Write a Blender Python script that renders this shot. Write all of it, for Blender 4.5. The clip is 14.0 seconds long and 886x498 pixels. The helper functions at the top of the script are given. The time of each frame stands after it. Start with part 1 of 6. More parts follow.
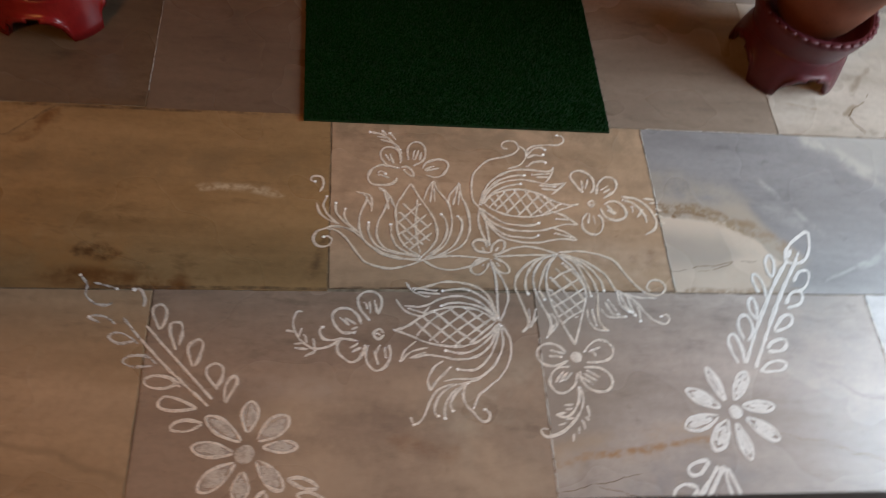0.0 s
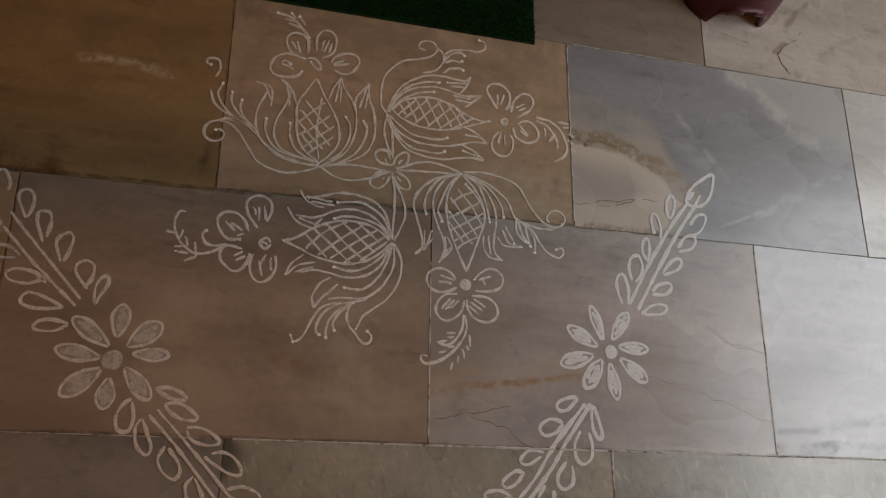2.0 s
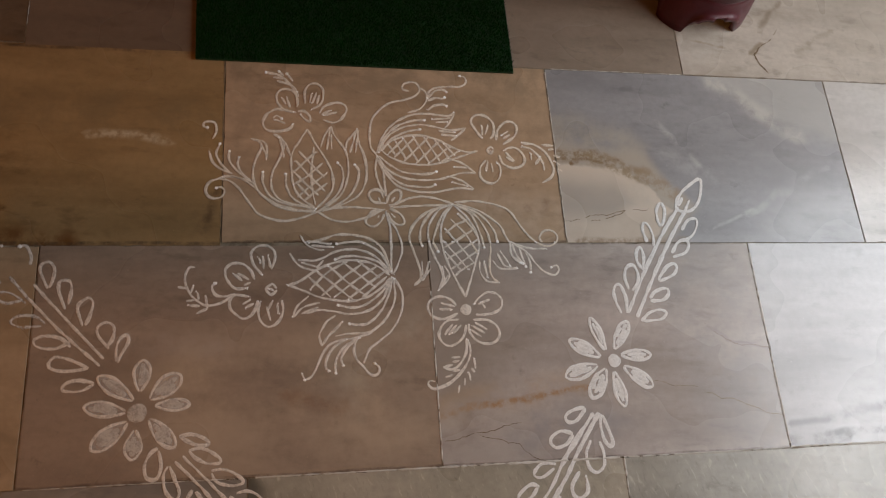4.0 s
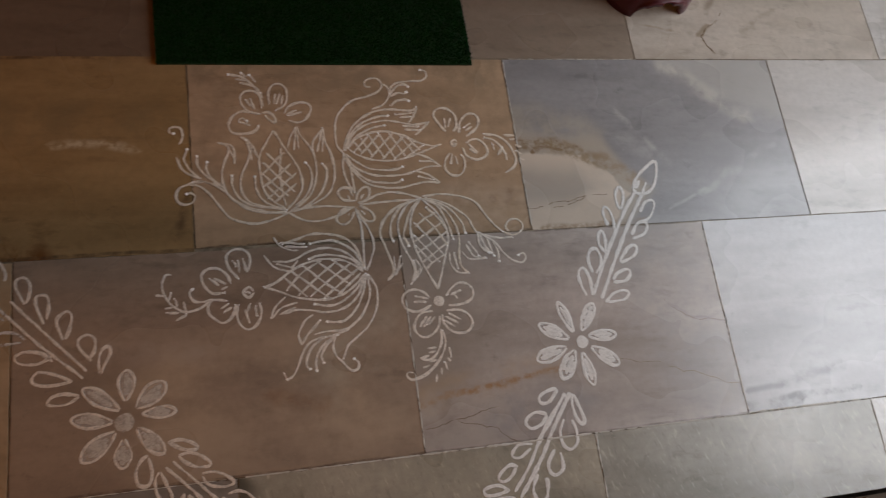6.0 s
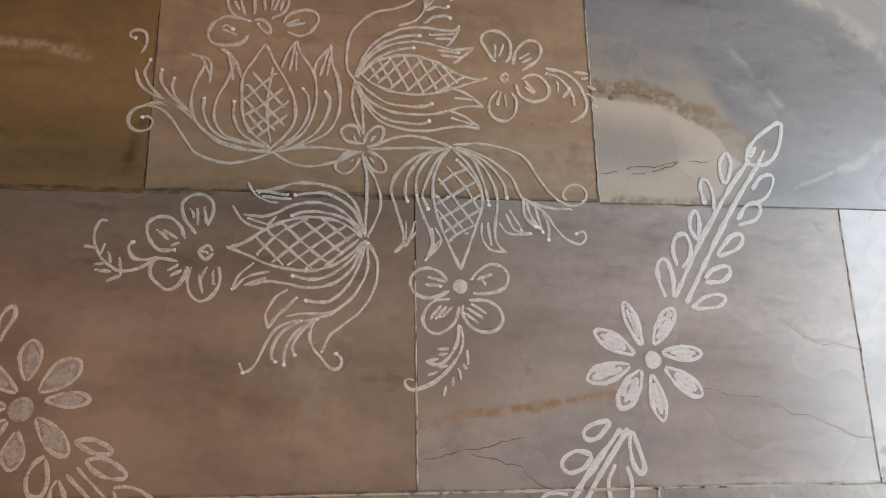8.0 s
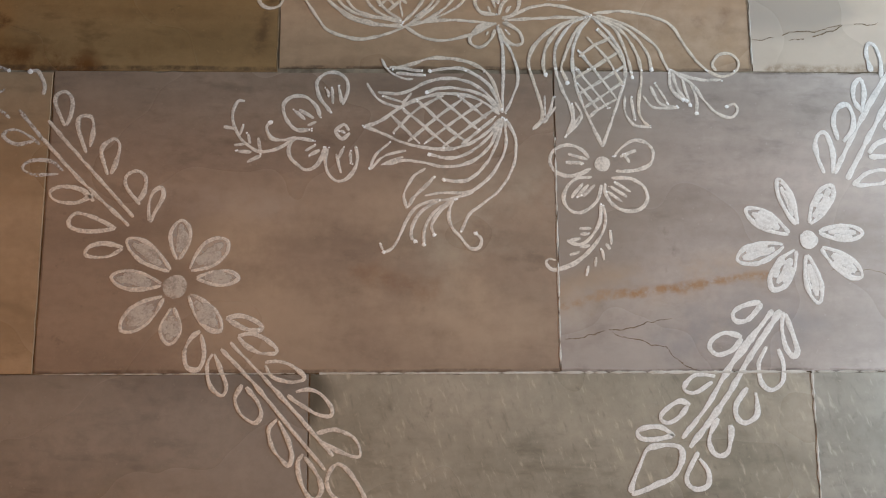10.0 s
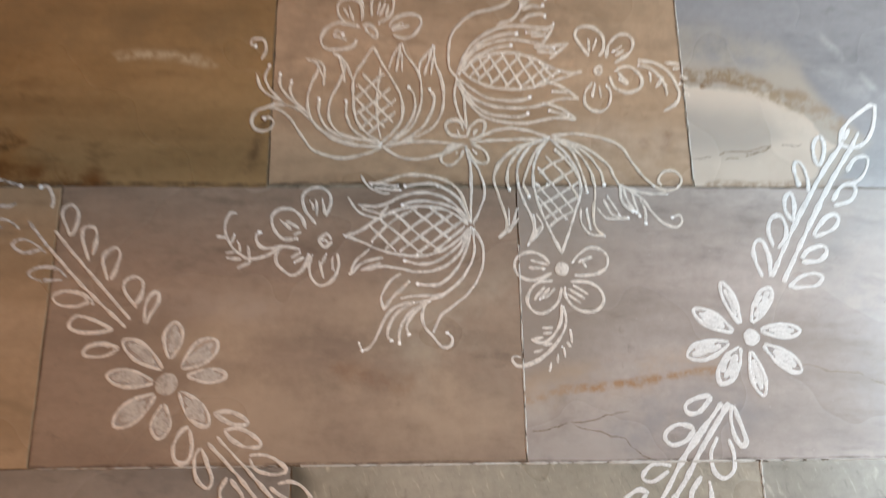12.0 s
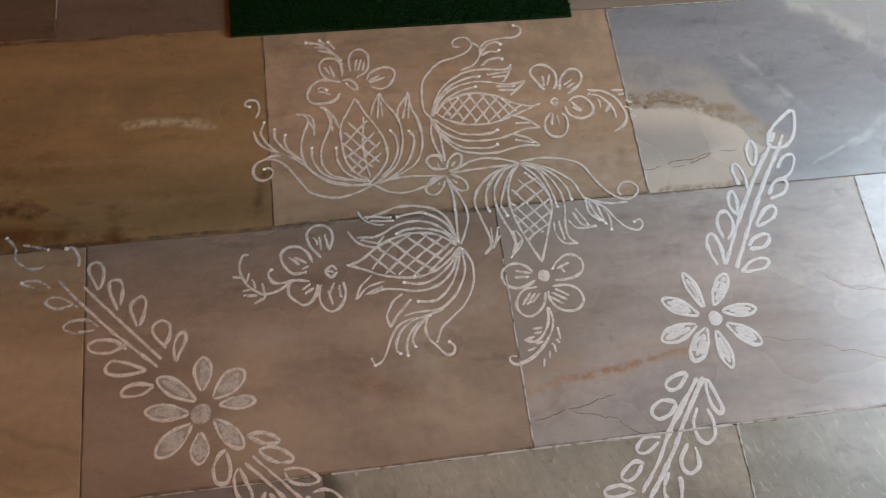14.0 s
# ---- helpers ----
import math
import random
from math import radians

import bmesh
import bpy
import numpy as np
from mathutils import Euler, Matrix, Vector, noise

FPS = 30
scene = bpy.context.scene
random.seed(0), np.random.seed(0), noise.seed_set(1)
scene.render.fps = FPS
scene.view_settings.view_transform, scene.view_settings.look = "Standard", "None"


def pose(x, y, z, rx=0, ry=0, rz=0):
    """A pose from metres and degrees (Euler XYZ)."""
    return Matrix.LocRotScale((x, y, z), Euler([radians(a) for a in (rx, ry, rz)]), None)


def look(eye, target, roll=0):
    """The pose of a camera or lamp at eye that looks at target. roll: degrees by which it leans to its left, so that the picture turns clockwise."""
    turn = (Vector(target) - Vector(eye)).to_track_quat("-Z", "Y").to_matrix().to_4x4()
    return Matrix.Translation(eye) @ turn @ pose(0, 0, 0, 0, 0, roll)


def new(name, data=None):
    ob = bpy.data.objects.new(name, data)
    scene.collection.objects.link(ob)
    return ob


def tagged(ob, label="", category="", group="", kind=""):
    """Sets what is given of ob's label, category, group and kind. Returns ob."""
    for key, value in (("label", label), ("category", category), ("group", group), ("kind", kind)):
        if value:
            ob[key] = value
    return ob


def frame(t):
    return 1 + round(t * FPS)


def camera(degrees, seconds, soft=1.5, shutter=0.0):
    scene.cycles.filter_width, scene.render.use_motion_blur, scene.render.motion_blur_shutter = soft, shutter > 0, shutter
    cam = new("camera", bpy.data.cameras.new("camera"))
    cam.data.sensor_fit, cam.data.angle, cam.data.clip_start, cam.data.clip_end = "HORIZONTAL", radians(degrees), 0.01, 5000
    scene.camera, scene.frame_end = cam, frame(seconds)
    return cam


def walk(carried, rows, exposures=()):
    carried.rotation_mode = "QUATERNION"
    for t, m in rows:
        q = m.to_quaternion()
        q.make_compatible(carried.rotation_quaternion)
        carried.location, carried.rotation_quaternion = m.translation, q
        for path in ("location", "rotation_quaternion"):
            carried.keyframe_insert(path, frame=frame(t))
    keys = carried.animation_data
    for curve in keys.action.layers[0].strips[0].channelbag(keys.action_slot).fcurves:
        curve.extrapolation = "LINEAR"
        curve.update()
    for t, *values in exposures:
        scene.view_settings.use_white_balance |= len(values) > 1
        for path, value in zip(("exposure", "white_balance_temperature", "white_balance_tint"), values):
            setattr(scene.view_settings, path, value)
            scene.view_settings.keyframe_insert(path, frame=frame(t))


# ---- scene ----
# The camera: held in the hand about 1.2 m over the floor of a porch, looking down at a chalk drawing.
cam = camera(57.2, 14.0, soft=1.05, shutter=0.9)
walk(cam, [
    (0, look((0.0071, -0.6473, 1.2288), (0.1676, -0.0403, 0.2062), 13.75)),
    (0.5, look((0.0150, -0.6187, 1.2411), (0.2078, -0.0162, 0.2214), 20.39)),
    (1, look((0.0358, -0.5546, 1.2631), (0.2388, 0.0053, 0.2214), 23.79)),
    (1.5, look((0.0466, -0.5092, 1.2467), (0.3211, -0.0725, 0.1633), 34.44)),
    (2, look((0.0397, -0.4901, 1.2543), (0.3347, -0.1172, 0.1525), 41.34)),
    (2.5, look((0.0426, -0.4888, 1.2878), (0.3121, -0.1200, 0.1782), 39.53)),
    (3, look((0.0518, -0.4832, 1.3283), (0.3295, -0.1102, 0.2221), 38.28)),
    (3.2, look((0.0687, -0.5016, 1.3261), (0.3354, -0.1160, 0.2215), 35.44)),
    (5.3, look((0.1068, -0.5149, 1.3560), (0.3461, -0.0975, 0.2567), 23.38)),
    (5.5, look((0.0894, -0.4712, 1.3746), (0.4071, -0.1052, 0.2768), 34.08)),
    (6, look((0.0530, -0.4723, 1.3765), (0.3603, -0.1151, 0.2729), 34.91)),
    (6.5, look((0.0266, -0.4732, 1.3444), (0.3133, -0.0841, 0.2460), 32.03)),
    (7, look((0.0957, -0.4331, 1.2511), (0.3421, -0.0128, 0.1545), 27.60)),
    (7.5, look((0.1896, -0.3704, 1.0950), (0.3623, -0.0158, -0.0383), 25.85)),
    (8, look((0.2416, -0.3718, 1.0431), (0.4073, -0.0445, -0.0994), 26.85)),
    (8.5, look((0.2228, -0.3702, 1.0313), (0.4068, -0.0746, -0.1170), 31.87)),
    (8.7, look((0.1945, -0.3773, 1.0111), (0.2870, -0.1560, -0.1647), 22.93)),
    (10.8, look((0.1807, -0.3996, 1.0034), (0.2124, -0.2202, -0.1827), 9.69)),
    (11, look((0.1880, -0.4055, 1.0044), (0.2556, -0.2229, -0.1797), 19.97)),
    (11.5, look((0.1961, -0.4031, 1.0160), (0.2757, -0.1883, -0.1619), 20.34)),
    (12, look((0.1878, -0.4172, 1.0934), (0.2511, -0.0789, -0.0562), 10.26)),
    (12.5, look((0.1495, -0.4718, 1.1529), (0.2509, -0.1032, 0.0154), 13.99)),
    (13, look((0.1305, -0.4890, 1.1817), (0.2389, -0.0858, 0.0567), 11.48)),
    (13.5, look((0.1216, -0.5075, 1.1991), (0.2344, -0.0985, 0.0766), 10.67)),
    (14, look((0.1153, -0.5116, 1.2010), (0.2514, -0.0950, 0.0839), 11.55)),
], exposures=[
    (0.0, 0.27, 7050, 16), (0.5, -0.38, 7150, 17), (1.0, -0.26, 7600, 19), (1.5, -1.11, 8050, 21), (2.0, -0.81, 8050, 21), (2.5, -0.34, 8050, 21), (3.0, -0.26, 8050, 21), (3.2, -0.26, 8050, 21), (5.3, -0.51, 7750, 22), (5.5, -1.11, 7750, 22),
    (6.0, -0.61, 7750, 22), (6.5, -0.31, 7750, 22), (7.0, -0.31, 7550, 20), (7.5, -0.13, 7500, 19), (8.0, -0.01, 7500, 19), (8.5, -0.01, 7500, 19), (8.7, 0.14, 7500, 19), (10.8, 0.49, 6850, 11), (11.0, 0.57, 6850, 11), (11.5, 0.51, 6850, 11),
    (12.0, 0.67, 7000, 13), (12.5, 0.27, 7050, 16), (13.0, 0.24, 7050, 16), (13.5, 0.24, 7050, 16), (14.0, 0.10, 7050, 16),
])

# ---- daylight from the open end of the porch, at +x ----
world = bpy.data.worlds.new("sky")
scene.world = world
world.use_nodes = True
wn = world.node_tree
sky = wn.nodes.new("ShaderNodeTexSky")
sky.sky_type, sky.sun_disc = "NISHITA", False
sky.sun_elevation, sky.sun_rotation = radians(41), radians(-80)
wn.links.new(sky.outputs[0], wn.nodes["Background"].inputs[0])
wn.nodes["Background"].inputs[1].default_value = 0.08

sun = new("sun", bpy.data.lights.new("sun", "SUN"))
sun.data.energy, sun.data.angle, sun.data.color = 2.0, radians(0.53), (1.0, 0.94, 0.86)
sun.matrix_world = look((-9.0, 1.5, 8.0), (0, 0, 0))

day = new("daylight", bpy.data.lights.new("daylight", "AREA"))
day.data.shape, day.data.size, day.data.size_y = "RECTANGLE", 1.75, 1.05
day.data.energy, day.data.color = 23.0, (0.69, 0.86, 1.0)
day.matrix_world = look((2.36, -0.10, 1.3), (0.85, -0.10, 0.0))
day.data.spread = radians(100)

# added lamp, unseen, for the warm light; on the ceiling behind the camera
lamp = new("warm_fill_light", bpy.data.lights.new("warm_fill_light", "AREA"))
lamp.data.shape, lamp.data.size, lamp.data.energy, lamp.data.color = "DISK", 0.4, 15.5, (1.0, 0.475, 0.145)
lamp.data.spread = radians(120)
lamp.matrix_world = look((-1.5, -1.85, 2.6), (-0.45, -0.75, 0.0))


# ---- materials ----
def nodes(name, rough=0.5, metal=0.0, spec=0.5):
    m = bpy.data.materials.new(name)
    m.use_nodes = True
    b = m.node_tree.nodes["Principled BSDF"]
    b.inputs["Roughness"].default_value = rough
    b.inputs["Metallic"].default_value = metal
    b.inputs["Specular IOR Level"].default_value = spec
    return m, m.node_tree, b


def place(nt, shift=(0, 0, 0), scale=(1, 1, 1), turn=0.0):
    """World position, shifted and scaled, as texture coordinates."""
    g = nt.nodes.new("ShaderNodeNewGeometry")
    m = nt.nodes.new("ShaderNodeMapping")
    m.inputs["Location"].default_value, m.inputs["Scale"].default_value = shift, scale
    source = g.outputs["Position"]
    if turn:
        r = nt.nodes.new("ShaderNodeVectorRotate")
        r.rotation_type = "Z_AXIS"
        r.inputs["Angle"].default_value = radians(turn)
        nt.links.new(source, r.inputs["Vector"])
        source = r.outputs[0]
    nt.links.new(source, m.inputs["Vector"])
    return m.outputs[0]


def cloud(nt, co, scale, detail=4.0, rough=0.55, distort=0.0):
    n = nt.nodes.new("ShaderNodeTexNoise")
    n.inputs["Scale"].default_value, n.inputs["Detail"].default_value = scale, detail
    n.inputs["Roughness"].default_value, n.inputs["Distortion"].default_value = rough, distort
    nt.links.new(co, n.inputs["Vector"])
    return n.outputs["Fac"]


def band(nt, value, a, b, lo=0.0, hi=1.0):
    """value mapped smoothly from a..b to lo..hi."""
    n = nt.nodes.new("ShaderNodeMapRange")
    n.interpolation_type = "SMOOTHSTEP"
    nt.links.new(value, n.inputs["Value"])
    for key, v in (("From Min", a), ("From Max", b), ("To Min", lo), ("To Max", hi)):
        n.inputs[key].default_value = v
    return n.outputs["Result"]


def calc(nt, op, a, b=None):
    n = nt.nodes.new("ShaderNodeMath")
    n.operation = op
    for i, v in enumerate((a, b)):
        if v is None:
            continue
        if isinstance(v, (int, float)):
            n.inputs[i].default_value = v
        else:
            nt.links.new(v, n.inputs[i])
    return n.outputs[0]


def blend(nt, fac, a, b):
    """Colours a and b (sockets or triples) mixed by fac."""
    n = nt.nodes.new("ShaderNodeMix")
    n.data_type = "RGBA"
    for i, v in ((0, fac), (6, a), (7, b)):
        if isinstance(v, (int, float)):
            n.inputs[i].default_value = v
        elif isinstance(v, tuple):
            n.inputs[i].default_value = (*v, 1.0)
        else:
            nt.links.new(v, n.inputs[i])
    return n.outputs[2]


def relief(nt, b, height, strength=0.2, depth=0.001):
    n = nt.nodes.new("ShaderNodeBump")
    n.inputs["Strength"].default_value, n.inputs["Distance"].default_value = strength, depth
    nt.links.new(height, n.inputs["Height"])
    nt.links.new(n.outputs[0], b.inputs["Normal"])


def along(nt, p, q, wobble=0.02, scale=6.0, seed=0.0):
    """Distance in metres from the wavering line p-q on the floor."""
    co = place(nt)
    n = nt.nodes.new("ShaderNodeTexNoise")
    n.inputs["Scale"].default_value, n.inputs["Detail"].default_value = scale, 5.0
    sh = place(nt, (seed, seed * 0.7, 0))
    nt.links.new(sh, n.inputs["Vector"])
    sub = nt.nodes.new("ShaderNodeVectorMath")
    sub.operation = "MULTIPLY_ADD"
    nt.links.new(n.outputs["Color"], sub.inputs[0])
    sub.inputs[1].default_value = (wobble * 2, wobble * 2, 0)
    nt.links.new(co, sub.inputs[2])
    d = (Vector(q) - Vector(p))
    length = d.length
    d.normalize()
    rel = nt.nodes.new("ShaderNodeVectorMath")
    rel.operation = "SUBTRACT"
    nt.links.new(sub.outputs[0], rel.inputs[0])
    rel.inputs[1].default_value = (p[0] + wobble, p[1] + wobble, 0)
    out = []
    for axis in (d, Vector((-d.y, d.x))):
        dot = nt.nodes.new("ShaderNodeVectorMath")
        dot.operation = "DOT_PRODUCT"
        nt.links.new(rel.outputs[0], dot.inputs[0])
        dot.inputs[1].default_value = (axis.x, axis.y, 0)
        out.append(dot.outputs["Value"])
    past = calc(nt, "ABSOLUTE", calc(nt, "SUBTRACT", out[0], length / 2))
    past = calc(nt, "MAXIMUM", calc(nt, "SUBTRACT", past, length / 2), 0.0)
    side = calc(nt, "ABSOLUTE", out[1])
    return calc(nt, "ADD", side, past)


def marble(name, base, alt, vein, seed, stretch=(1.0, 3.0), veins=0.5, mottle=0.45, marks=(), rough=0.26, flecks=0.0):
    """Worn polished stone slab: broad soft clouds drawn out along the slab, faint veins, grain, grime specks, and marks of its own:
    (colour, p, q, width, softness, strength, wobble[, breaks])."""
    m, nt, b = nodes(name, rough, spec=0.65)
    co = place(nt, (seed * 1.7, seed * 0.9, 0), (stretch[0], stretch[1], 1))
    fine = place(nt, (seed, seed, 0))
    big = cloud(nt, co, 2.4, 3, 0.45, 0.25)
    col = blend(nt, band(nt, big, 0.32, 0.68), base, alt)
    mid = cloud(nt, co, 6.5, 4, 0.5, 0.2)
    col = blend(nt, band(nt, mid, 0.36, 0.8, 0.0, mottle), col, vein)
    pale = tuple(min(0.8, c * 1.3) for c in alt)
    small = cloud(nt, co, 17.0, 4, 0.55, 0.1)
    col = blend(nt, band(nt, small, 0.40, 0.85, 0.0, mottle * 0.8), col, pale)
    smear = cloud(nt, place(nt, (seed * 2.3, seed, 0), (18.0, 44.0, 1.0), 3.0), 1.0, 5, 0.62, 0.15)
    patchy = cloud(nt, fine, 5.5, 3, 0.5)
    col = blend(nt, calc(nt, "MULTIPLY", band(nt, smear, 0.48, 0.72, 0.0, veins), band(nt, patchy, 0.36, 0.58)), col, tuple(c * 0.58 for c in vein))
    streak = cloud(nt, place(nt, (seed, seed * 3.1, 0), (1.6, 13.0, 1.0), 2.0), 1.0, 4, 0.5)
    col = blend(nt, band(nt, streak, 0.42, 0.72, 0.0, mottle * 0.7), col, pale)
    col = blend(nt, band(nt, streak, 0.30, 0.50, mottle * 0.6, 0.0), col, tuple(c * 0.75 for c in vein))
    dark = tuple(c * 0.4 for c in vein)
    spots = cloud(nt, fine, 34.0, 5, 0.68)
    where = cloud(nt, fine, 4.0, 2)
    col = blend(nt, calc(nt, "MULTIPLY", band(nt, spots, 0.58, 0.78, 0.0, 0.5), band(nt, where, 0.42, 0.62)), col, dark)
    grain = cloud(nt, fine, 75.0, 4, 0.65)
    col = blend(nt, band(nt, grain, 0.35, 0.75, 0.0, 0.22), col, tuple(c * 0.7 for c in vein))
    dust = cloud(nt, fine, 150.0, 3, 0.6)
    col = blend(nt, band(nt, dust, 0.62, 0.76, 0.0, 0.4), col, pale)
    if flecks:
        run = cloud(nt, place(nt, (seed, 0, 0), (120.0, 34.0, 1.0), -20.0), 1.0, 4, 0.62, 0.2)
        col = blend(nt, band(nt, run, 0.56, 0.74, 0.0, flecks), col, tuple(min(0.8, c * 1.75) for c in alt))
        col = blend(nt, band(nt, run, 0.26, 0.44, flecks, 0.0), col, tuple(c * 0.6 for c in base))
    for i, (tint, p, q, width, soft, strength, wobble, *rest) in enumerate(marks):
        far = along(nt, p, q, wobble, 7.0 if soft > 0.0125 else 15.0, seed + i * 3.1)
        mask = band(nt, far, width, width + soft, strength, 0.0)
        if rest:
            gaps = cloud(nt, place(nt, (seed + i, 0, 0)), rest[0], 6, 0.7)
            mask = calc(nt, "MULTIPLY", mask, band(nt, gaps, 0.38, 0.62, 0.05, 1.0))
        col = blend(nt, mask, col, tint)
    nt.links.new(col, b.inputs["Base Color"])
    wear = cloud(nt, fine, 5.0, 2, 0.4)
    nt.links.new(band(nt, wear, 0.25, 0.8, rough - 0.02, rough + 0.10), b.inputs["Roughness"])
    relief(nt, b, calc(nt, "ADD", cloud(nt, fine, 16.0, 2, 0.4), calc(nt, "MULTIPLY", dust, 0.12)), 0.12, 0.002)
    return m


def grainy(name, base, alt, scale, rough=0.6, bump=0.25, depth=0.001, spec=0.4):
    m, nt, b = nodes(name, rough, spec=spec)
    co = place(nt)
    n = cloud(nt, co, scale, 6, 0.65)
    n2 = cloud(nt, co, scale * 7, 4, 0.6)
    col = blend(nt, band(nt, n, 0.35, 0.7), base, alt)
    col = blend(nt, band(nt, n2, 0.55, 0.8, 0.0, 0.5), col, tuple(c * 0.5 for c in base))
    nt.links.new(col, b.inputs["Base Color"])
    relief(nt, b, calc(nt, "ADD", n, calc(nt, "MULTIPLY", n2, 0.4)), bump, depth)
    return m


def chalk_paste(name, cover, thin, light=(0.80, 0.79, 0.77), dull=(0.70, 0.68, 0.65)):
    """Dried white rice paste: patchy cover, the stone shows through where the paste lies thin ("paste" is its thickness)."""
    m, nt, b = nodes(name, 0.85, spec=0.2)
    co = place(nt)
    patch = cloud(nt, co, 60.0, 4, 0.65)
    grit = cloud(nt, co, 420.0, 3, 0.6)
    thick = nt.nodes.new("ShaderNodeAttribute")
    thick.attribute_name = "paste"
    heap = band(nt, thick.outputs["Fac"], 1.05, 1.6)
    col = blend(nt, band(nt, grit, 0.35, 0.7), dull, light)
    col = blend(nt, heap, col, (0.9, 0.89, 0.87))
    nt.links.new(col, b.inputs["Base Color"])
    both = calc(nt, "ADD", calc(nt, "MULTIPLY", patch, 0.7), calc(nt, "MULTIPLY", grit, 0.3))
    lies = calc(nt, "MULTIPLY", band(nt, both, 0.36, 0.56, thin, cover), band(nt, thick.outputs["Fac"], 0.0, 0.7))
    nt.links.new(calc(nt, "MAXIMUM", lies, heap), b.inputs["Alpha"])
    relief(nt, b, grit, 0.3, 0.0004)
    return m


CHALK = chalk_paste("rice_paste", 1.0, 0.86)
MILKY = chalk_paste("milky_rice_paste", 0.94, 0.66, (0.80, 0.71, 0.60), (0.70, 0.61, 0.51))
FINE = chalk_paste("fine_rice_paste", 0.95, 0.62, (0.79, 0.73, 0.66), (0.70, 0.64, 0.57))
THIN = chalk_paste("thin_rice_paste", 0.95, 0.66, (0.79, 0.72, 0.64), (0.64, 0.57, 0.5))
WASH = chalk_paste("rice_paste_wash", 0.97, 0.84)
VEIL = chalk_paste("rice_paste_veil", 0.62, 0.38, (0.74, 0.68, 0.61), (0.66, 0.6, 0.53))
SMEAR = chalk_paste("smeared_rice_paste", 0.30, 0.10)
FADED = chalk_paste("rubbed_rice_paste", 0.7, 0.16)
RAIL_WOOD = grainy("varnished_rail_wood", (0.26, 0.17, 0.09), (0.32, 0.21, 0.12), 12.0, 0.5)
RAIL_EDGE = grainy("dark_grey_rail_paint", (0.05, 0.05, 0.052), (0.08, 0.08, 0.08), 20.0, 0.5)
MORTAR = grainy("joint_mortar", (0.10, 0.075, 0.05), (0.32, 0.27, 0.2), 14.0, 0.9, 0.5)
WHITE_GROUT = grainy("white_cement_grout", (0.5, 0.47, 0.42), (0.62, 0.6, 0.56), 40.0, 0.9, 0.5)
# Plaster tones chosen for the light they bounce, warm or dim.
PLASTER_WARM = grainy("warm_plaster", (0.30, 0.155, 0.07), (0.36, 0.19, 0.09), 3.0, 0.8)
PLASTER_PALE = grainy("pale_plaster", (0.25, 0.18, 0.12), (0.30, 0.22, 0.15), 3.0, 0.8)
CONCRETE = grainy("concrete", (0.16, 0.13, 0.10), (0.22, 0.19, 0.16), 6.0, 0.9)
TURF_BASE = grainy("turf_backing", (0.004, 0.03, 0.010), (0.006, 0.05, 0.015), 60.0, 0.9)
TERRACOTTA = grainy("terracotta", (0.19, 0.055, 0.024), (0.24, 0.078, 0.036), 16.0, 0.75)
MAROON = grainy("maroon_gloss_paint", (0.075, 0.010, 0.015), (0.11, 0.016, 0.022), 20.0, 0.46, 0.4, 0.003, 0.4)
RED_PAINT = grainy("red_gloss_paint", (0.19, 0.008, 0.010), (0.25, 0.014, 0.014), 20.0, 0.25, 0.3, 0.002, 0.5)
ORANGE = grainy("orange_paint", (0.62, 0.21, 0.03), (0.7, 0.27, 0.045), 9.0, 0.45)
DARK_RED = grainy("dark_red_paint", (0.2, 0.02, 0.02), (0.26, 0.03, 0.03), 20.0, 0.5)
CREAM = grainy("cream_paint", (0.75, 0.62, 0.4), (0.8, 0.68, 0.48), 20.0, 0.5)
SOIL = grainy("potting_soil", (0.03, 0.02, 0.014), (0.06, 0.045, 0.03), 60.0, 0.95, 0.8, 0.004)


def blade_material(name, dark, light, rough=0.55, spec=0.3):
    m, nt, b = nodes(name, rough, spec=spec)
    g = nt.nodes.new("ShaderNodeNewGeometry")
    nt.links.new(blend(nt, g.outputs["Random Per Island"], dark, light), b.inputs["Base Color"])
    return m


TURF = blade_material("artificial_turf", (0.0008, 0.020, 0.0025), (0.0018, 0.044, 0.005), 0.95, 0.03)
LEAF = blade_material("plant_leaf", (0.015, 0.05, 0.012), (0.05, 0.11, 0.025), 0.45)


# ---- building helpers ----
def mesh_from(bm, name, material, smooth=False):
    me = bpy.data.meshes.new(name)
    bmesh.ops.recalc_face_normals(bm, faces=bm.faces[:])
    bm.to_mesh(me)
    bm.free()
    me.materials.append(material)
    if smooth:
        me.polygons.foreach_set("use_smooth", [True] * len(me.polygons))
    return me


def part(name, bm, material, parent, label="", smooth=False):
    ob = new(name, mesh_from(bm, name, material, smooth))
    ob.parent = parent
    return tagged(ob, label)


def box(lo, hi, bevel=0.0, segments=2, bm=None):
    bm = bm or bmesh.new()
    made = bmesh.ops.create_cube(bm, size=1.0)["verts"]
    for v in made:
        v.co = Vector([lo[i] + (v.co[i] + 0.5) * (hi[i] - lo[i]) for i in range(3)])
    if bevel:
        bmesh.ops.bevel(bm, geom=bm.edges[:], offset=bevel, segments=segments, affect="EDGES", profile=0.6)
    return bm


def solid(name, lo, hi, material, label="", bevel=0.0):
    ob = new(name, mesh_from(box(lo, hi, bevel), name, material))
    return tagged(ob, label, name.split("_")[0], kind="structure")


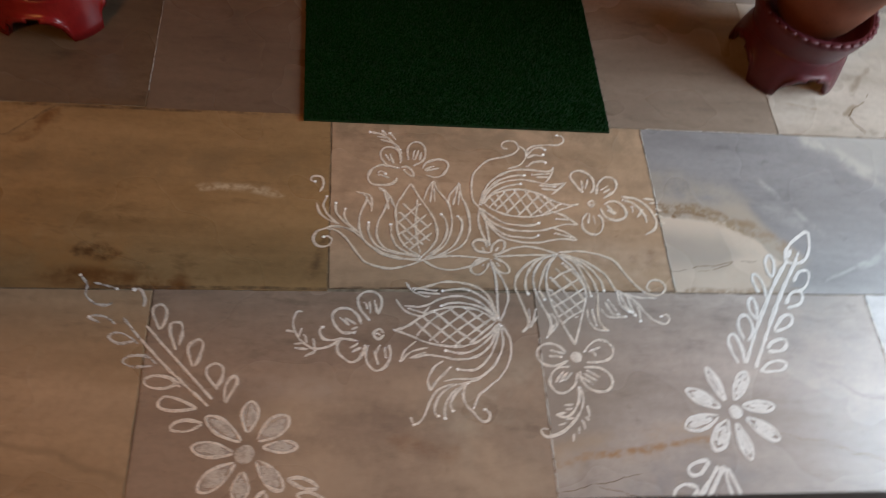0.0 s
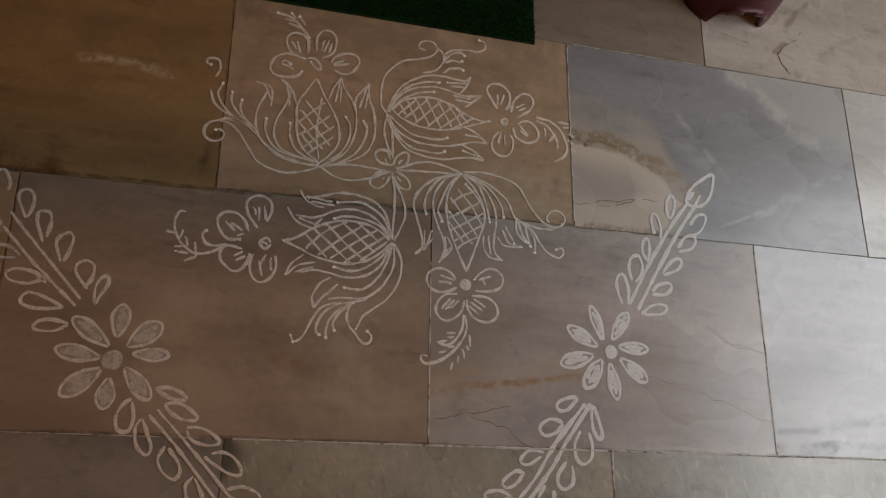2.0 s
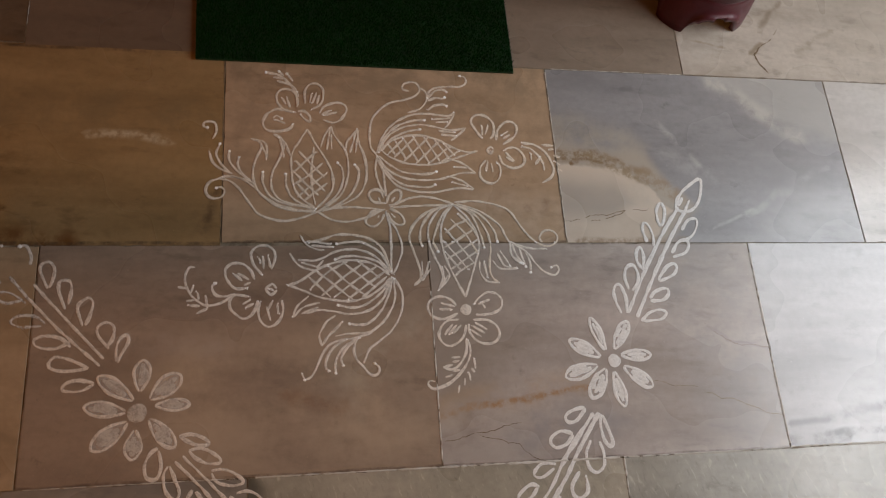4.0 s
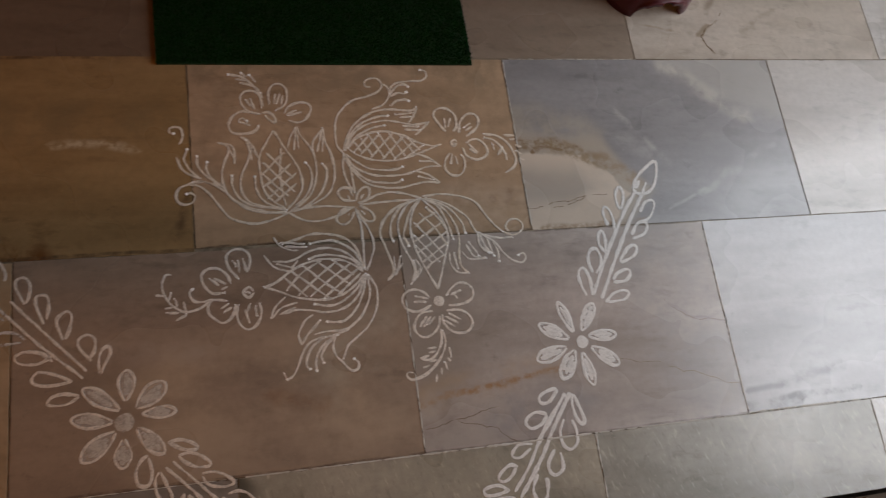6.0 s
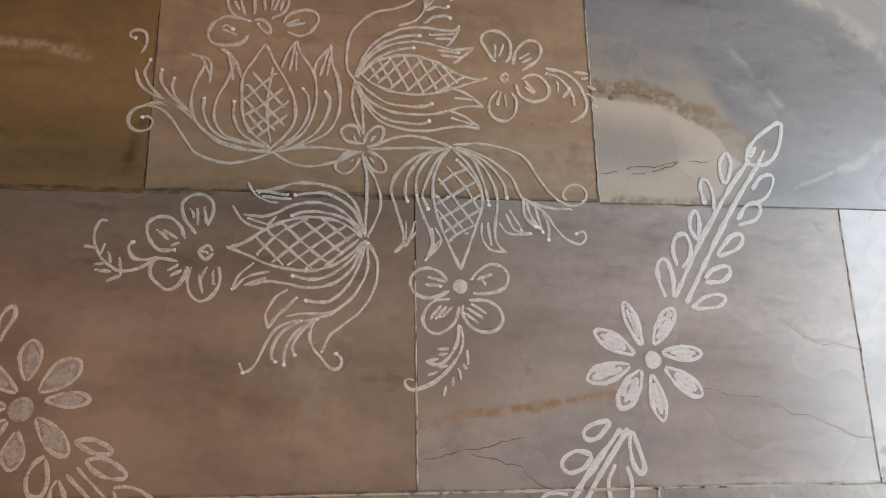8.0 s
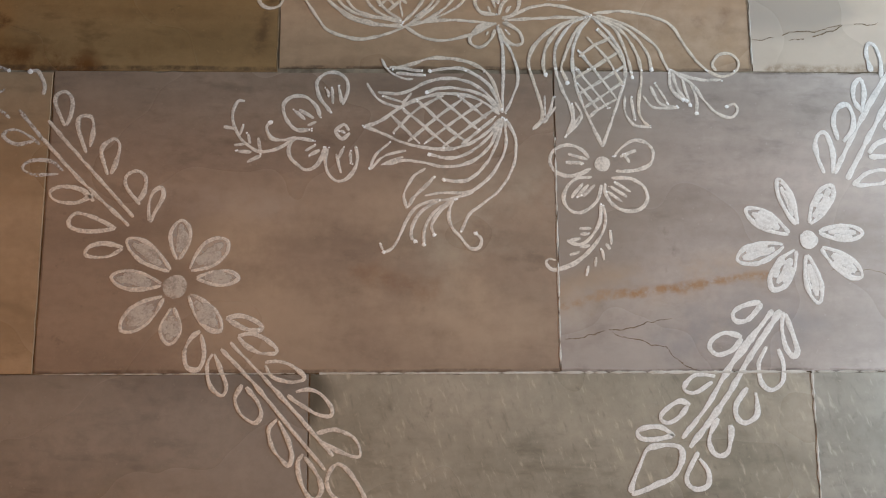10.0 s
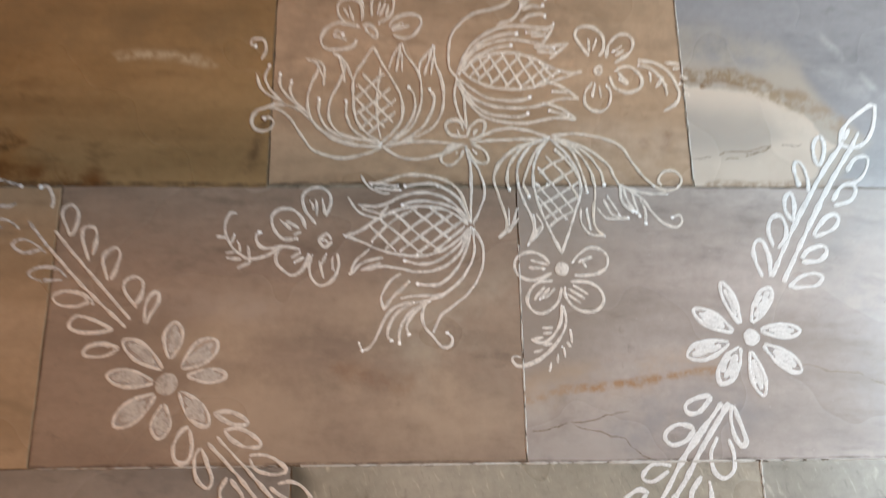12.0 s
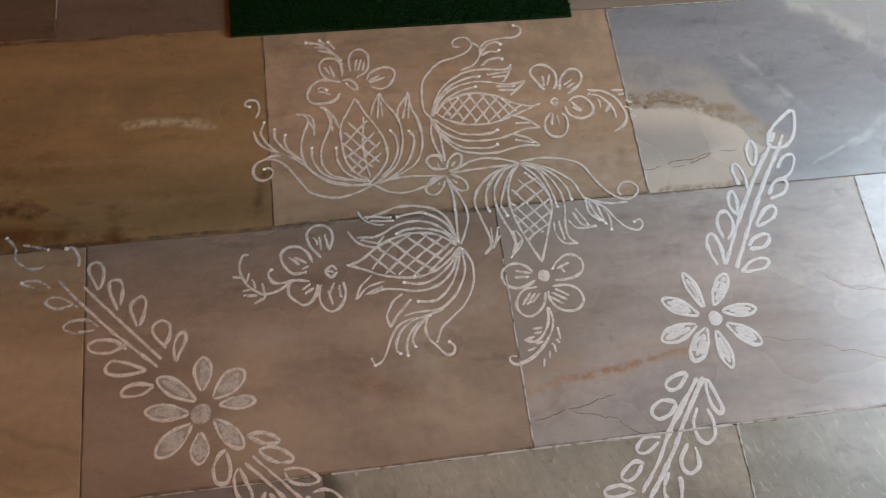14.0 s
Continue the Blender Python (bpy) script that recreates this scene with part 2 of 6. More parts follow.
# ---- the porch: walls, ceiling, lower ground ----
# Side walls and ceiling are unseen, added to bound the daylight and its bounce.
solid("wall_left", (-1.95, -2.2, -0.3), (-1.8, 1.1, 2.7), PLASTER_WARM, "unseen ochre plastered wall added for warm bounce light")
solid("wall_front", (-1.95, -2.35, -0.3), (2.55, -2.2, 2.7), PLASTER_PALE, "unseen dull buff plastered wall added opposite the door to limit bounce")
solid("ceiling", (-1.95, -2.35, 2.7), (2.55, 1.1, 2.85), PLASTER_PALE, "unseen dull buff plastered ceiling added to limit the light")
solid("wall_back_a", (-1.8, 0.95, -0.1), (-0.4, 1.1, 2.7), PLASTER_WARM, "warm ochre plastered wall beside the door")
solid("wall_back_b", (0.92, 0.95, -0.1), (2.55, 1.1, 2.7), PLASTER_WARM, "warm ochre plastered wall beside the door")
solid("wall_back_c", (-0.4, 0.95, 2.1), (0.92, 1.1, 2.7), PLASTER_WARM, "warm ochre plastered wall over the door")
solid("wall_right_a", (2.4, -2.2, -0.3), (2.55, 0.95, 0.5), PLASTER_PALE, "unseen buff plastered parapet added to bound the daylight opening")
solid("wall_right_b", (2.4, -2.2, 2.1), (2.55, 0.95, 2.7), PLASTER_PALE, "unseen buff plastered lintel added to bound the daylight opening")
solid("wall_right_c", (2.4, 0.8, 0.5), (2.55, 0.95, 2.1), PLASTER_PALE, "unseen buff plastered pier added to bound the daylight opening")
solid("wall_right_d", (2.4, -2.2, 0.5), (2.55, -1.0, 2.1), PLASTER_PALE, "unseen buff plastered pier added to bound the daylight opening")
door = tagged(new("door_1"), "closed dark red wooden door behind the threshold", "door", kind="structure")
part("door_leaf", box((-0.32, 1.0, 0.06), (0.84, 1.04, 2.04), 0.004), DARK_RED, door)
part("door_post", box((-0.4, 0.9, 0), (-0.32, 1.0, 2.1), 0.004), DARK_RED, door)
part("door_post", box((0.84, 0.9, 0), (0.92, 1.0, 2.1), 0.004), DARK_RED, door)
part("door_head", box((-0.32, 0.9, 2.04), (0.84, 1.0, 2.1), 0.004), DARK_RED, door)
solid("ground", (-400, -400, -0.5), (400, 400, -0.3), CONCRETE, "brown concrete ground outside")
solid("lower_landing", (-1.8, -2.2, -0.3), (2.4, -0.575, -0.16), CONCRETE, "dark brown concrete landing below the porch edge")

# ---- the stone floor, slab by slab ----
floor = tagged(new("floor"), "old polished marble slab floor with dark joints", "floor", kind="structure")
part("bedding", box((-1.8, -0.545, -0.16), (2.4, 0.95, -0.0012)), MORTAR, floor, "brown mortar bed in the joints")
random.seed(4)
ROWS_Y = ((-0.556, -0.3885), (-0.3875, -0.0005), (0.0005, 0.3725), (0.374, 0.758), (0.7595, 0.95))
RUST = (0.15, 0.06, 0.018)
OCHRE = (0.36, 0.205, 0.105)
BEIGE = (0.60, 0.51, 0.42)
# (row, from x, to x): base, cloud and vein colours, then the marks that this slab carries
SLABS = {
    (0, -1.8, -0.59): ((0.216, 0.198, 0.171), (0.261, 0.234, 0.198), (0.162, 0.153, 0.135), ()),
    (0, -0.588, 0.047): ((0.235, 0.210, 0.178), (0.275, 0.248, 0.214), (0.176, 0.162, 0.144), ()),
    (0, 0.0485, 0.666): ((0.267, 0.255, 0.202), (0.374, 0.346, 0.273), (0.177, 0.162, 0.121),
        (((0.07, 0.065, 0.05), (0.045, -0.43, 0), (0.05, -0.40, 0), 0.004, 0.04, 0.85, 0.01),)),
    (0, 0.6675, 1.257): ((0.270, 0.264, 0.212), (0.342, 0.328, 0.276), (0.180, 0.173, 0.138), ()),
    (0, 1.2585, 2.4): ((0.5, 0.48, 0.44), (0.56, 0.55, 0.52), (0.36, 0.34, 0.3), ()),
    (1, -1.8, -0.921): ((0.36, 0.28, 0.2), (0.4, 0.32, 0.24), (0.26, 0.2, 0.14), ()),
    (1, -0.9195, -0.285): ((0.335, 0.247, 0.151), (0.389, 0.295, 0.193), (0.248, 0.181, 0.110),
        (((0.22, 0.16, 0.1), (-0.62, -0.22, 0), (-0.378, -0.282, 0), 0.0005, 0.008, 0.5, 0.012),
         ((0.22, 0.16, 0.1), (-0.378, -0.282, 0), (-0.286, -0.316, 0), 0.0005, 0.008, 0.5, 0.012))),
    (1, -0.2835, 0.354): ((0.259, 0.199, 0.151), (0.328, 0.252, 0.186), (0.204, 0.156, 0.116),
        (((0.50, 0.38, 0.27), (-0.06, -0.25, 0), (0.32, -0.28, 0), 0.01, 0.12, 0.7, 0.05, 5.0),
         ((0.43, 0.37, 0.29), (0.2, -0.22, 0), (0.34, -0.2, 0), 0.02, 0.09, 0.65, 0.04, 6.0),
         ((0.44, 0.34, 0.25), (-0.1, -0.335, 0), (0.33, -0.35, 0), 0.02, 0.07, 0.6, 0.04, 6.0),
         ((0.42, 0.34, 0.28), (-0.15, -0.17, 0), (0.02, -0.18, 0), 0.004, 0.03, 0.5, 0.02, 9.0),
         ((0.24, 0.13, 0.07), (0.10, -0.265, 0), (0.2, -0.285, 0), 0.002, 0.02, 0.5, 0.03, 20.0),
         ((0.07, 0.045, 0.03), (-0.2825, -0.387, 0), (-0.2825, 0.0, 0), 0.0003, 0.0016, 0.6, 0.003, 22.0),
         ((0.07, 0.045, 0.03), (-0.283, -0.386, 0), (0.354, -0.386, 0), 0.001, 0.003, 0.7, 0.003, 26.0))),
    (1, 0.3555, 0.981): ((0.345, 0.304, 0.265), (0.419, 0.378, 0.339), (0.281, 0.244, 0.210),
        (((0.27, 0.222, 0.178), (0.36, -0.02, 0), (0.38, -0.20, 0), 0.03, 0.16, 0.65, 0.06),
         # Blue-grey mark tones down the daylight at the slab's right end, in colour.
         ((0.26, 0.25, 0.245), (0.84, -0.04, 0), (0.95, -0.34, 0), 0.03, 0.12, 0.55, 0.05, 5.0),
         ((0.46, 0.33, 0.22), (0.36, -0.295, 0), (0.62, -0.26, 0), 0.01, 0.03, 0.5, 0.02, 9.0),
         (OCHRE, (0.36, -0.307, 0), (0.434, -0.292, 0), 0.001, 0.006, 0.95, 0.014, 75.0),
         (OCHRE, (0.40, -0.297, 0), (0.507, -0.281, 0), 0.0025, 0.006, 0.95, 0.012, 80.0),
         (OCHRE, (0.50, -0.282, 0), (0.618, -0.269, 0), 0.001, 0.008, 0.85, 0.014, 70.0),
         ((0.26, 0.22, 0.2), (0.865, -0.161, 0), (0.90, -0.19, 0), 0.0003, 0.006, 0.4, 0.012),
         ((0.26, 0.22, 0.2), (0.90, -0.19, 0), (0.98, -0.206, 0), 0.0003, 0.003, 0.6, 0.01),
         ((0.48, 0.43, 0.38), (0.38, -0.325, 0), (0.48, -0.315, 0), 0.012, 0.04, 0.55, 0.03, 9.0),
         ((0.45, 0.41, 0.37), (0.37, -0.37, 0), (0.5, -0.375, 0), 0.01, 0.03, 0.5, 0.03, 9.0),
         ((0.27, 0.26, 0.265), (0.5, -0.335, 0), (0.64, -0.335, 0), 0.01, 0.06, 0.6, 0.03, 8.0),
         ((0.16, 0.14, 0.12), (0.945, -0.025, 0), (0.955, -0.03, 0), 0.002, 0.01, 0.7, 0.006, 40.0),
         ((0.07, 0.045, 0.03), (0.356, -0.386, 0), (0.98, -0.386, 0), 0.0006, 0.0025, 0.7, 0.003, 26.0),
         ((0.07, 0.045, 0.03), (0.60, -0.001, 0), (0.98, -0.001, 0), 0.0006, 0.0025, 0.7, 0.003, 26.0))),
    (1, 0.9825, 1.6): ((0.42, 0.42, 0.42), (0.46, 0.46, 0.46), (0.36, 0.36, 0.36),
        (((0.10, 0.085, 0.08), (0.985, -0.378, 0), (1.10, -0.372, 0), 0.006, 0.010, 0.9, 0.006, 14.0),
         ((0.12, 0.11, 0.11), (1.06, -0.366, 0), (1.24, -0.362, 0), 0.002, 0.008, 0.85, 0.008, 16.0),
         ((0.2, 0.19, 0.2), (0.99, -0.347, 0), (1.07, -0.342, 0), 0.001, 0.008, 0.7, 0.008),
         ((0.2, 0.19, 0.2), (1.06, -0.343, 0), (1.221, -0.316, 0), 0.002, 0.014, 0.75, 0.014, 18.0),
         ((0.33, 0.33, 0.34), (1.1, -0.2, 0), (1.2, -0.22, 0), 0.001, 0.02, 0.5, 0.02))),
    (1, 1.6015, 2.4): ((0.5, 0.5, 0.5), (0.56, 0.56, 0.56), (0.4, 0.4, 0.4), ()),
    (2, -1.8, -0.64): ((0.319, 0.214, 0.099), (0.375, 0.262, 0.129), (0.225, 0.143, 0.064), ()),
    (2, -0.6385, -0.001): ((0.298, 0.196, 0.091), (0.350, 0.234, 0.113), (0.198, 0.124, 0.052),
        (((0.36, 0.18, 0.06), (-0.62, 0.1, 0), (-0.36, 0.03, 0), 0.01, 0.08, 0.6, 0.05, 7.0),
         (RUST, (-0.45, 0.02, 0), (-0.24, 0.006, 0), 0.008, 0.03, 0.9, 0.03, 18.0),
         ((0.09, 0.04, 0.015), (-0.42, 0.07, 0), (-0.36, 0.064, 0), 0.009, 0.014, 0.9, 0.03, 34.0),
         (RUST, (-0.547, 0.302, 0), (-0.51, 0.36, 0), 0.003, 0.02, 0.8, 0.02, 20.0),
         ((0.55, 0.45, 0.31), (-0.229, 0.207, 0), (-0.09, 0.193, 0), 0.002, 0.012, 0.9, 0.012, 45.0),
         ((0.2, 0.14, 0.075), (-0.6, 0.27, 0), (-0.05, 0.23, 0), 0.01, 0.06, 0.55, 0.06, 8.0),
         ((0.12, 0.07, 0.035), (-0.03, 0.02, 0), (-0.006, 0.1, 0), 0.001, 0.016, 0.8, 0.02, 34.0),
         ((0.07, 0.045, 0.03), (-0.0015, 0.0, 0), (-0.0015, 0.372, 0), 0.0004, 0.002, 0.7, 0.003, 24.0),
         ((0.07, 0.045, 0.03), (-0.4, 0.0, 0), (0.0, 0.0, 0), 0.0012, 0.0035, 0.8, 0.004, 22.0),
         ((0.07, 0.045, 0.03), (-0.6, 0.376, 0), (0.0, 0.374, 0), 0.0012, 0.004, 0.8, 0.004, 20.0))),
    (2, 0.0005, 0.616): ((0.393, 0.282, 0.179), (0.461, 0.334, 0.218), (0.326, 0.226, 0.140),
        (((0.2, 0.11, 0.07), (0.545, 0.070, 0), (0.55, 0.068, 0), 0.003, 0.008, 0.8, 0.006, 40.0),
         ((0.22, 0.13, 0.08), (0.575, 0.055, 0), (0.59, 0.085, 0), 0.002, 0.010, 0.7, 0.01, 40.0),
         ((0.25, 0.17, 0.11), (0.02, 0.006, 0), (0.6, 0.004, 0), 0.001, 0.014, 0.7, 0.012, 18.0),
         ((0.07, 0.045, 0.03), (0.0, 0.001, 0), (0.616, 0.001, 0), 0.0012, 0.0035, 0.85, 0.004, 22.0),
         ((0.07, 0.045, 0.03), (0.615, 0.0, 0), (0.615, 0.372, 0), 0.0006, 0.0025, 0.7, 0.003, 26.0),
         ((0.24, 0.18, 0.12), (0.03, 0.36, 0), (0.6, 0.33, 0), 0.015, 0.07, 0.6, 0.05, 14.0),
         ((0.24, 0.17, 0.11), (0.40, 0.28, 0), (0.6, 0.25, 0), 0.01, 0.06, 0.5, 0.05, 18.0),
         ((0.26, 0.18, 0.12), (0.02, 0.10, 0), (0.05, 0.30, 0), 0.004, 0.04, 0.45, 0.03, 22.0),
         ((0.56, 0.42, 0.31), (0.42, 0.06, 0), (0.60, 0.05, 0), 0.02, 0.06, 0.6, 0.04, 8.0))),
    (2, 0.6175, 1.242): ((0.25, 0.247, 0.25), (0.29, 0.287, 0.288), (0.21, 0.207, 0.21),
        (((0.42, 0.37, 0.30), (0.62, 0.225, 0), (0.76, 0.205, 0), 0.015, 0.06, 0.65, 0.04, 7.0),
         ((0.42, 0.36, 0.29), (0.60, 0.10, 0), (0.79, 0.085, 0), 0.085, 0.035, 0.8, 0.03),
         (BEIGE, (0.58, 0.082, 0), (0.755, 0.068, 0), 0.078, 0.010, 0.95, 0.03),
         ((0.36, 0.32, 0.28), (0.62, 0.10, 0), (0.72, 0.085, 0), 0.012, 0.05, 0.75, 0.03),
         ((0.50, 0.41, 0.33), (0.64, 0.025, 0), (0.8, 0.03, 0), 0.01, 0.03, 0.5, 0.03, 9.0),
         ((0.46, 0.40, 0.33), (0.70, 0.12, 0), (0.84, 0.08, 0), 0.004, 0.03, 0.5, 0.03, 16.0),
         ((0.24, 0.16, 0.09), (0.622, 0.183, 0), (0.70, 0.176, 0), 0.006, 0.012, 0.9, 0.02, 60.0),
         ((0.20, 0.12, 0.06), (0.64, 0.172, 0), (0.74, 0.163, 0), 0.001, 0.006, 0.9, 0.03, 70.0),
         ((0.26, 0.18, 0.10), (0.69, 0.178, 0), (0.80, 0.142, 0), 0.007, 0.016, 0.85, 0.025, 55.0),
         ((0.30, 0.21, 0.13), (0.78, 0.145, 0), (0.86, 0.10, 0), 0.006, 0.018, 0.75, 0.025, 50.0),
         ((0.25, 0.16, 0.09), (0.64, 0.004, 0), (0.86, 0.006, 0), 0.001, 0.010, 0.8, 0.008, 26.0),
         ((0.46, 0.45, 0.43), (0.835, 0.263, 0), (0.914, 0.164, 0), 0.0002, 0.011, 0.6, 0.006, 22.0),
         ((0.44, 0.43, 0.42), (0.84, 0.19, 0), (0.93, 0.14, 0), 0.004, 0.03, 0.5, 0.02, 14.0),
         ((0.48, 0.46, 0.42), (0.99, 0.42, 0), (1.28, 0.27, 0), 0.045, 0.06, 0.55, 0.05),
         ((0.56, 0.53, 0.48), (0.98, 0.36, 0), (1.15, 0.235, 0), 0.004, 0.03, 0.7, 0.02, 14.0),
         ((0.46, 0.45, 0.44), (0.90, 0.025, 0), (1.02, 0.07, 0), 0.0005, 0.005, 0.45, 0.01, 30.0),
         ((0.44, 0.44, 0.43), (1.0, 0.06, 0), (1.2, 0.17, 0), 0.001, 0.01, 0.5, 0.02, 18.0))),
    (2, 1.2435, 1.9): ((0.44, 0.42, 0.385), (0.49, 0.475, 0.44), (0.37, 0.35, 0.31), ()),
    (2, 1.9015, 2.4): ((0.5, 0.48, 0.44), (0.56, 0.55, 0.52), (0.36, 0.34, 0.3), ()),
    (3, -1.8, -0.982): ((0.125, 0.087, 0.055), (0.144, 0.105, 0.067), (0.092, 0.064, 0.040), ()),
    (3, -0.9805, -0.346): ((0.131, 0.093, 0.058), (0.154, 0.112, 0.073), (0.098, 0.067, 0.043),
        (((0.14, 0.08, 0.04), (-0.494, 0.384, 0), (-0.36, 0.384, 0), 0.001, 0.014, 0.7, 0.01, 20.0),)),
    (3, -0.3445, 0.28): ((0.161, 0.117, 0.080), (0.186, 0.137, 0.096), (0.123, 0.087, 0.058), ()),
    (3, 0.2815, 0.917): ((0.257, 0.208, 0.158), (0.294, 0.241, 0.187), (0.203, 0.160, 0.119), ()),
    (3, 0.9185, 1.55): ((0.42, 0.385, 0.325), (0.49, 0.45, 0.385), (0.31, 0.265, 0.2),
        (((0.24, 0.18, 0.12), (1.09, 0.435, 0), (1.12, 0.46, 0), 0.001, 0.01, 0.8, 0.012),
         ((0.22, 0.17, 0.12), (1.12, 0.49, 0), (1.187, 0.578, 0), 0.001, 0.01, 0.7, 0.02, 20.0),
         ((0.30, 0.24, 0.17), (0.94, 0.46, 0), (1.07, 0.433, 0), 0.0005, 0.004, 0.6, 0.02, 22.0),
         ((0.26, 0.21, 0.15), (1.2, 0.44, 0), (1.3, 0.5, 0), 0.001, 0.012, 0.6, 0.03, 22.0))),
    (3, 1.5515, 2.4): ((0.5, 0.48, 0.44), (0.56, 0.55, 0.52), (0.36, 0.34, 0.3), ()),
    # Back row: stone colours lowered, standing in for shade behind the stand.
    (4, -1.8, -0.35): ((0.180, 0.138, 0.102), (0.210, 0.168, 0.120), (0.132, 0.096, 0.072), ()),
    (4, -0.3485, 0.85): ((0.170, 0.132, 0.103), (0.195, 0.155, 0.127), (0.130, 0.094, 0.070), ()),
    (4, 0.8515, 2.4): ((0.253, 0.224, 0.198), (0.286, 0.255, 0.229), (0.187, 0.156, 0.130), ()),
}
# rows that run a little out of true: (row, from x) -> shift of the near and the far edge
SKEW = {(1, -0.9195): (0, -0.006), (1, -0.2835): (0, -0.004), (2, -0.6385): (-0.005, 0.008), (2, -1.8): (-0.005, 0.008),
        (3, -0.9805): (0.008, 0), (3, -1.8): (0.008, 0), (3, -0.3445): (0.003, 0)}


def warmer(c):
    """A little redder where the slab is already buff."""
    k = min(1.0, max(0.25, (c[0] - c[2]) / 0.08))
    return (c[0] * (1 + 0.02 * k), c[1] * (1 - 0.02 * k), c[2] * (1 - 0.01 * k))


def slab_mesh(x0, x1, y0, y1, top, rng):
    """A slab with hand-cut, slightly chipped edges and an eased arris."""
    side = []
    for (ax, ay), (bx, by) in (((x0, y0), (x1, y0)), ((x1, y0), (x1, y1)), ((x1, y1), (x0, y1)), ((x0, y1), (x0, y0))):
        n = max(2, int(math.hypot(bx - ax, by - ay) / 0.012))
        drift = rng.uniform(0, 90)
        for i in range(n):
            u = i / n
            bite = 0.0 + 0.0009 * max(0.0, noise.noise((u * n * 0.13, drift, 1)) + 0.15) + (0.0016 * rng.random() if rng.random() < 0.05 else 0)
            if i == 0:
                bite = 0.0003
            side.append((ax + (bx - ax) * u, ay + (by - ay) * u, bite))
    cx, cy = (x0 + x1) / 2, (y0 + y1) / 2
    bm = bmesh.new()

    def loop(extra, z):
        out = []
        for x, y, bite in side:
            k = bite + extra
            ex = min(k, abs(x - cx)) * (1 if x < cx else -1) if abs(abs(x - cx) - (x1 - x0) / 2) < 1e-6 else 0
            ey = min(k, abs(y - cy)) * (1 if y < cy else -1) if abs(abs(y - cy) - (y1 - y0) / 2) < 1e-6 else 0
            out.append(bm.verts.new((x + ex, y + ey, z)))
        return out
    rims = [loop(0.0, -0.03), loop(0.0, top - 0.0012), loop(0.0004, top)]
    for a, b in zip(rims, rims[1:]):
        for i in range(len(a)):
            bm.faces.new((a[i], a[(i + 1) % len(a)], b[(i + 1) % len(a)], b[i]))
    bm.faces.new(rims[-1])
    return bm


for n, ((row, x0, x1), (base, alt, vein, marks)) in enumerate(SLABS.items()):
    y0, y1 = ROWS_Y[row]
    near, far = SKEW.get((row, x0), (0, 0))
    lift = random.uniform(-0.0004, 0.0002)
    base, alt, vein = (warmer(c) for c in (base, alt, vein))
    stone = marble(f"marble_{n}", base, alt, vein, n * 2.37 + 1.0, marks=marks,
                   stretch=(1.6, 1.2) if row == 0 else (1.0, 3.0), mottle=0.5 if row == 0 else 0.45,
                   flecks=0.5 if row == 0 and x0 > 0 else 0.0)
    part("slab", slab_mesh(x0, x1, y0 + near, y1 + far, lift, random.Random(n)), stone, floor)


# white cement lines smeared along some joints
def grout_line(p, q, width, seed):
    rng = random.Random(seed)
    p, q = Vector(p), Vector(q)
    side = Vector((-(q - p).y, (q - p).x)).normalized()
    steps = max(2, int((q - p).length / 0.006))
    bm = bmesh.new()
    last = None
    for i in range(steps + 1):
        c = p.lerp(q, i / steps)
        w = width * (0.35 + rng.random() * 0.8) * (0.0 if rng.random() < 0.16 else 1.0) + 0.0002
        pair = [bm.verts.new((*(c + side * s * w), 0.0006)) for s in (-0.5, 0.5)]
        mid = bm.verts.new((*c, 0.0011))
        if last:
            bm.faces.new((last[0], pair[0], mid, last[2]))
            bm.faces.new((last[2], mid, pair[1], last[1]))
        last = (pair[0], pair[1], mid)
    part("grout_line", bm, WHITE_GROUT, floor, "white cement smeared along the joint")


for n, (p, q, w) in enumerate((((0.06, -0.388), (0.36, -0.388), 0.003), ((0.36, -0.388), (0.66, -0.388), 0.0045),
                               ((0.667, -0.388), (0.985, -0.388), 0.003), ((0.982, -0.386), (1.26, -0.388), 0.005),
                               ((0.3548, -0.387), (0.3547, -0.09), 0.0034), ((0.667, -0.39), (0.667, -0.55), 0.0045),
                               ((0.982, -0.38), (0.982, -0.02), 0.0055), ((-0.28, -0.388), (0.03, -0.388), 0.002),
                               ((1.258, -0.39), (1.258, -0.54), 0.004), ((-0.345, 0.42), (-0.345, 0.75), 0.002), ((0.617, 0.01), (0.617, 0.365), 0.0028),
                               ((0.63, 0.373), (0.92, 0.373), 0.002))):
    grout_line(p, q, w * 0.88, n)

# cracks in the old stone, packed with dirt
CRACK = grainy("dirt_in_cracks", (0.13, 0.085, 0.05), (0.22, 0.16, 0.10), 60.0, 0.95)


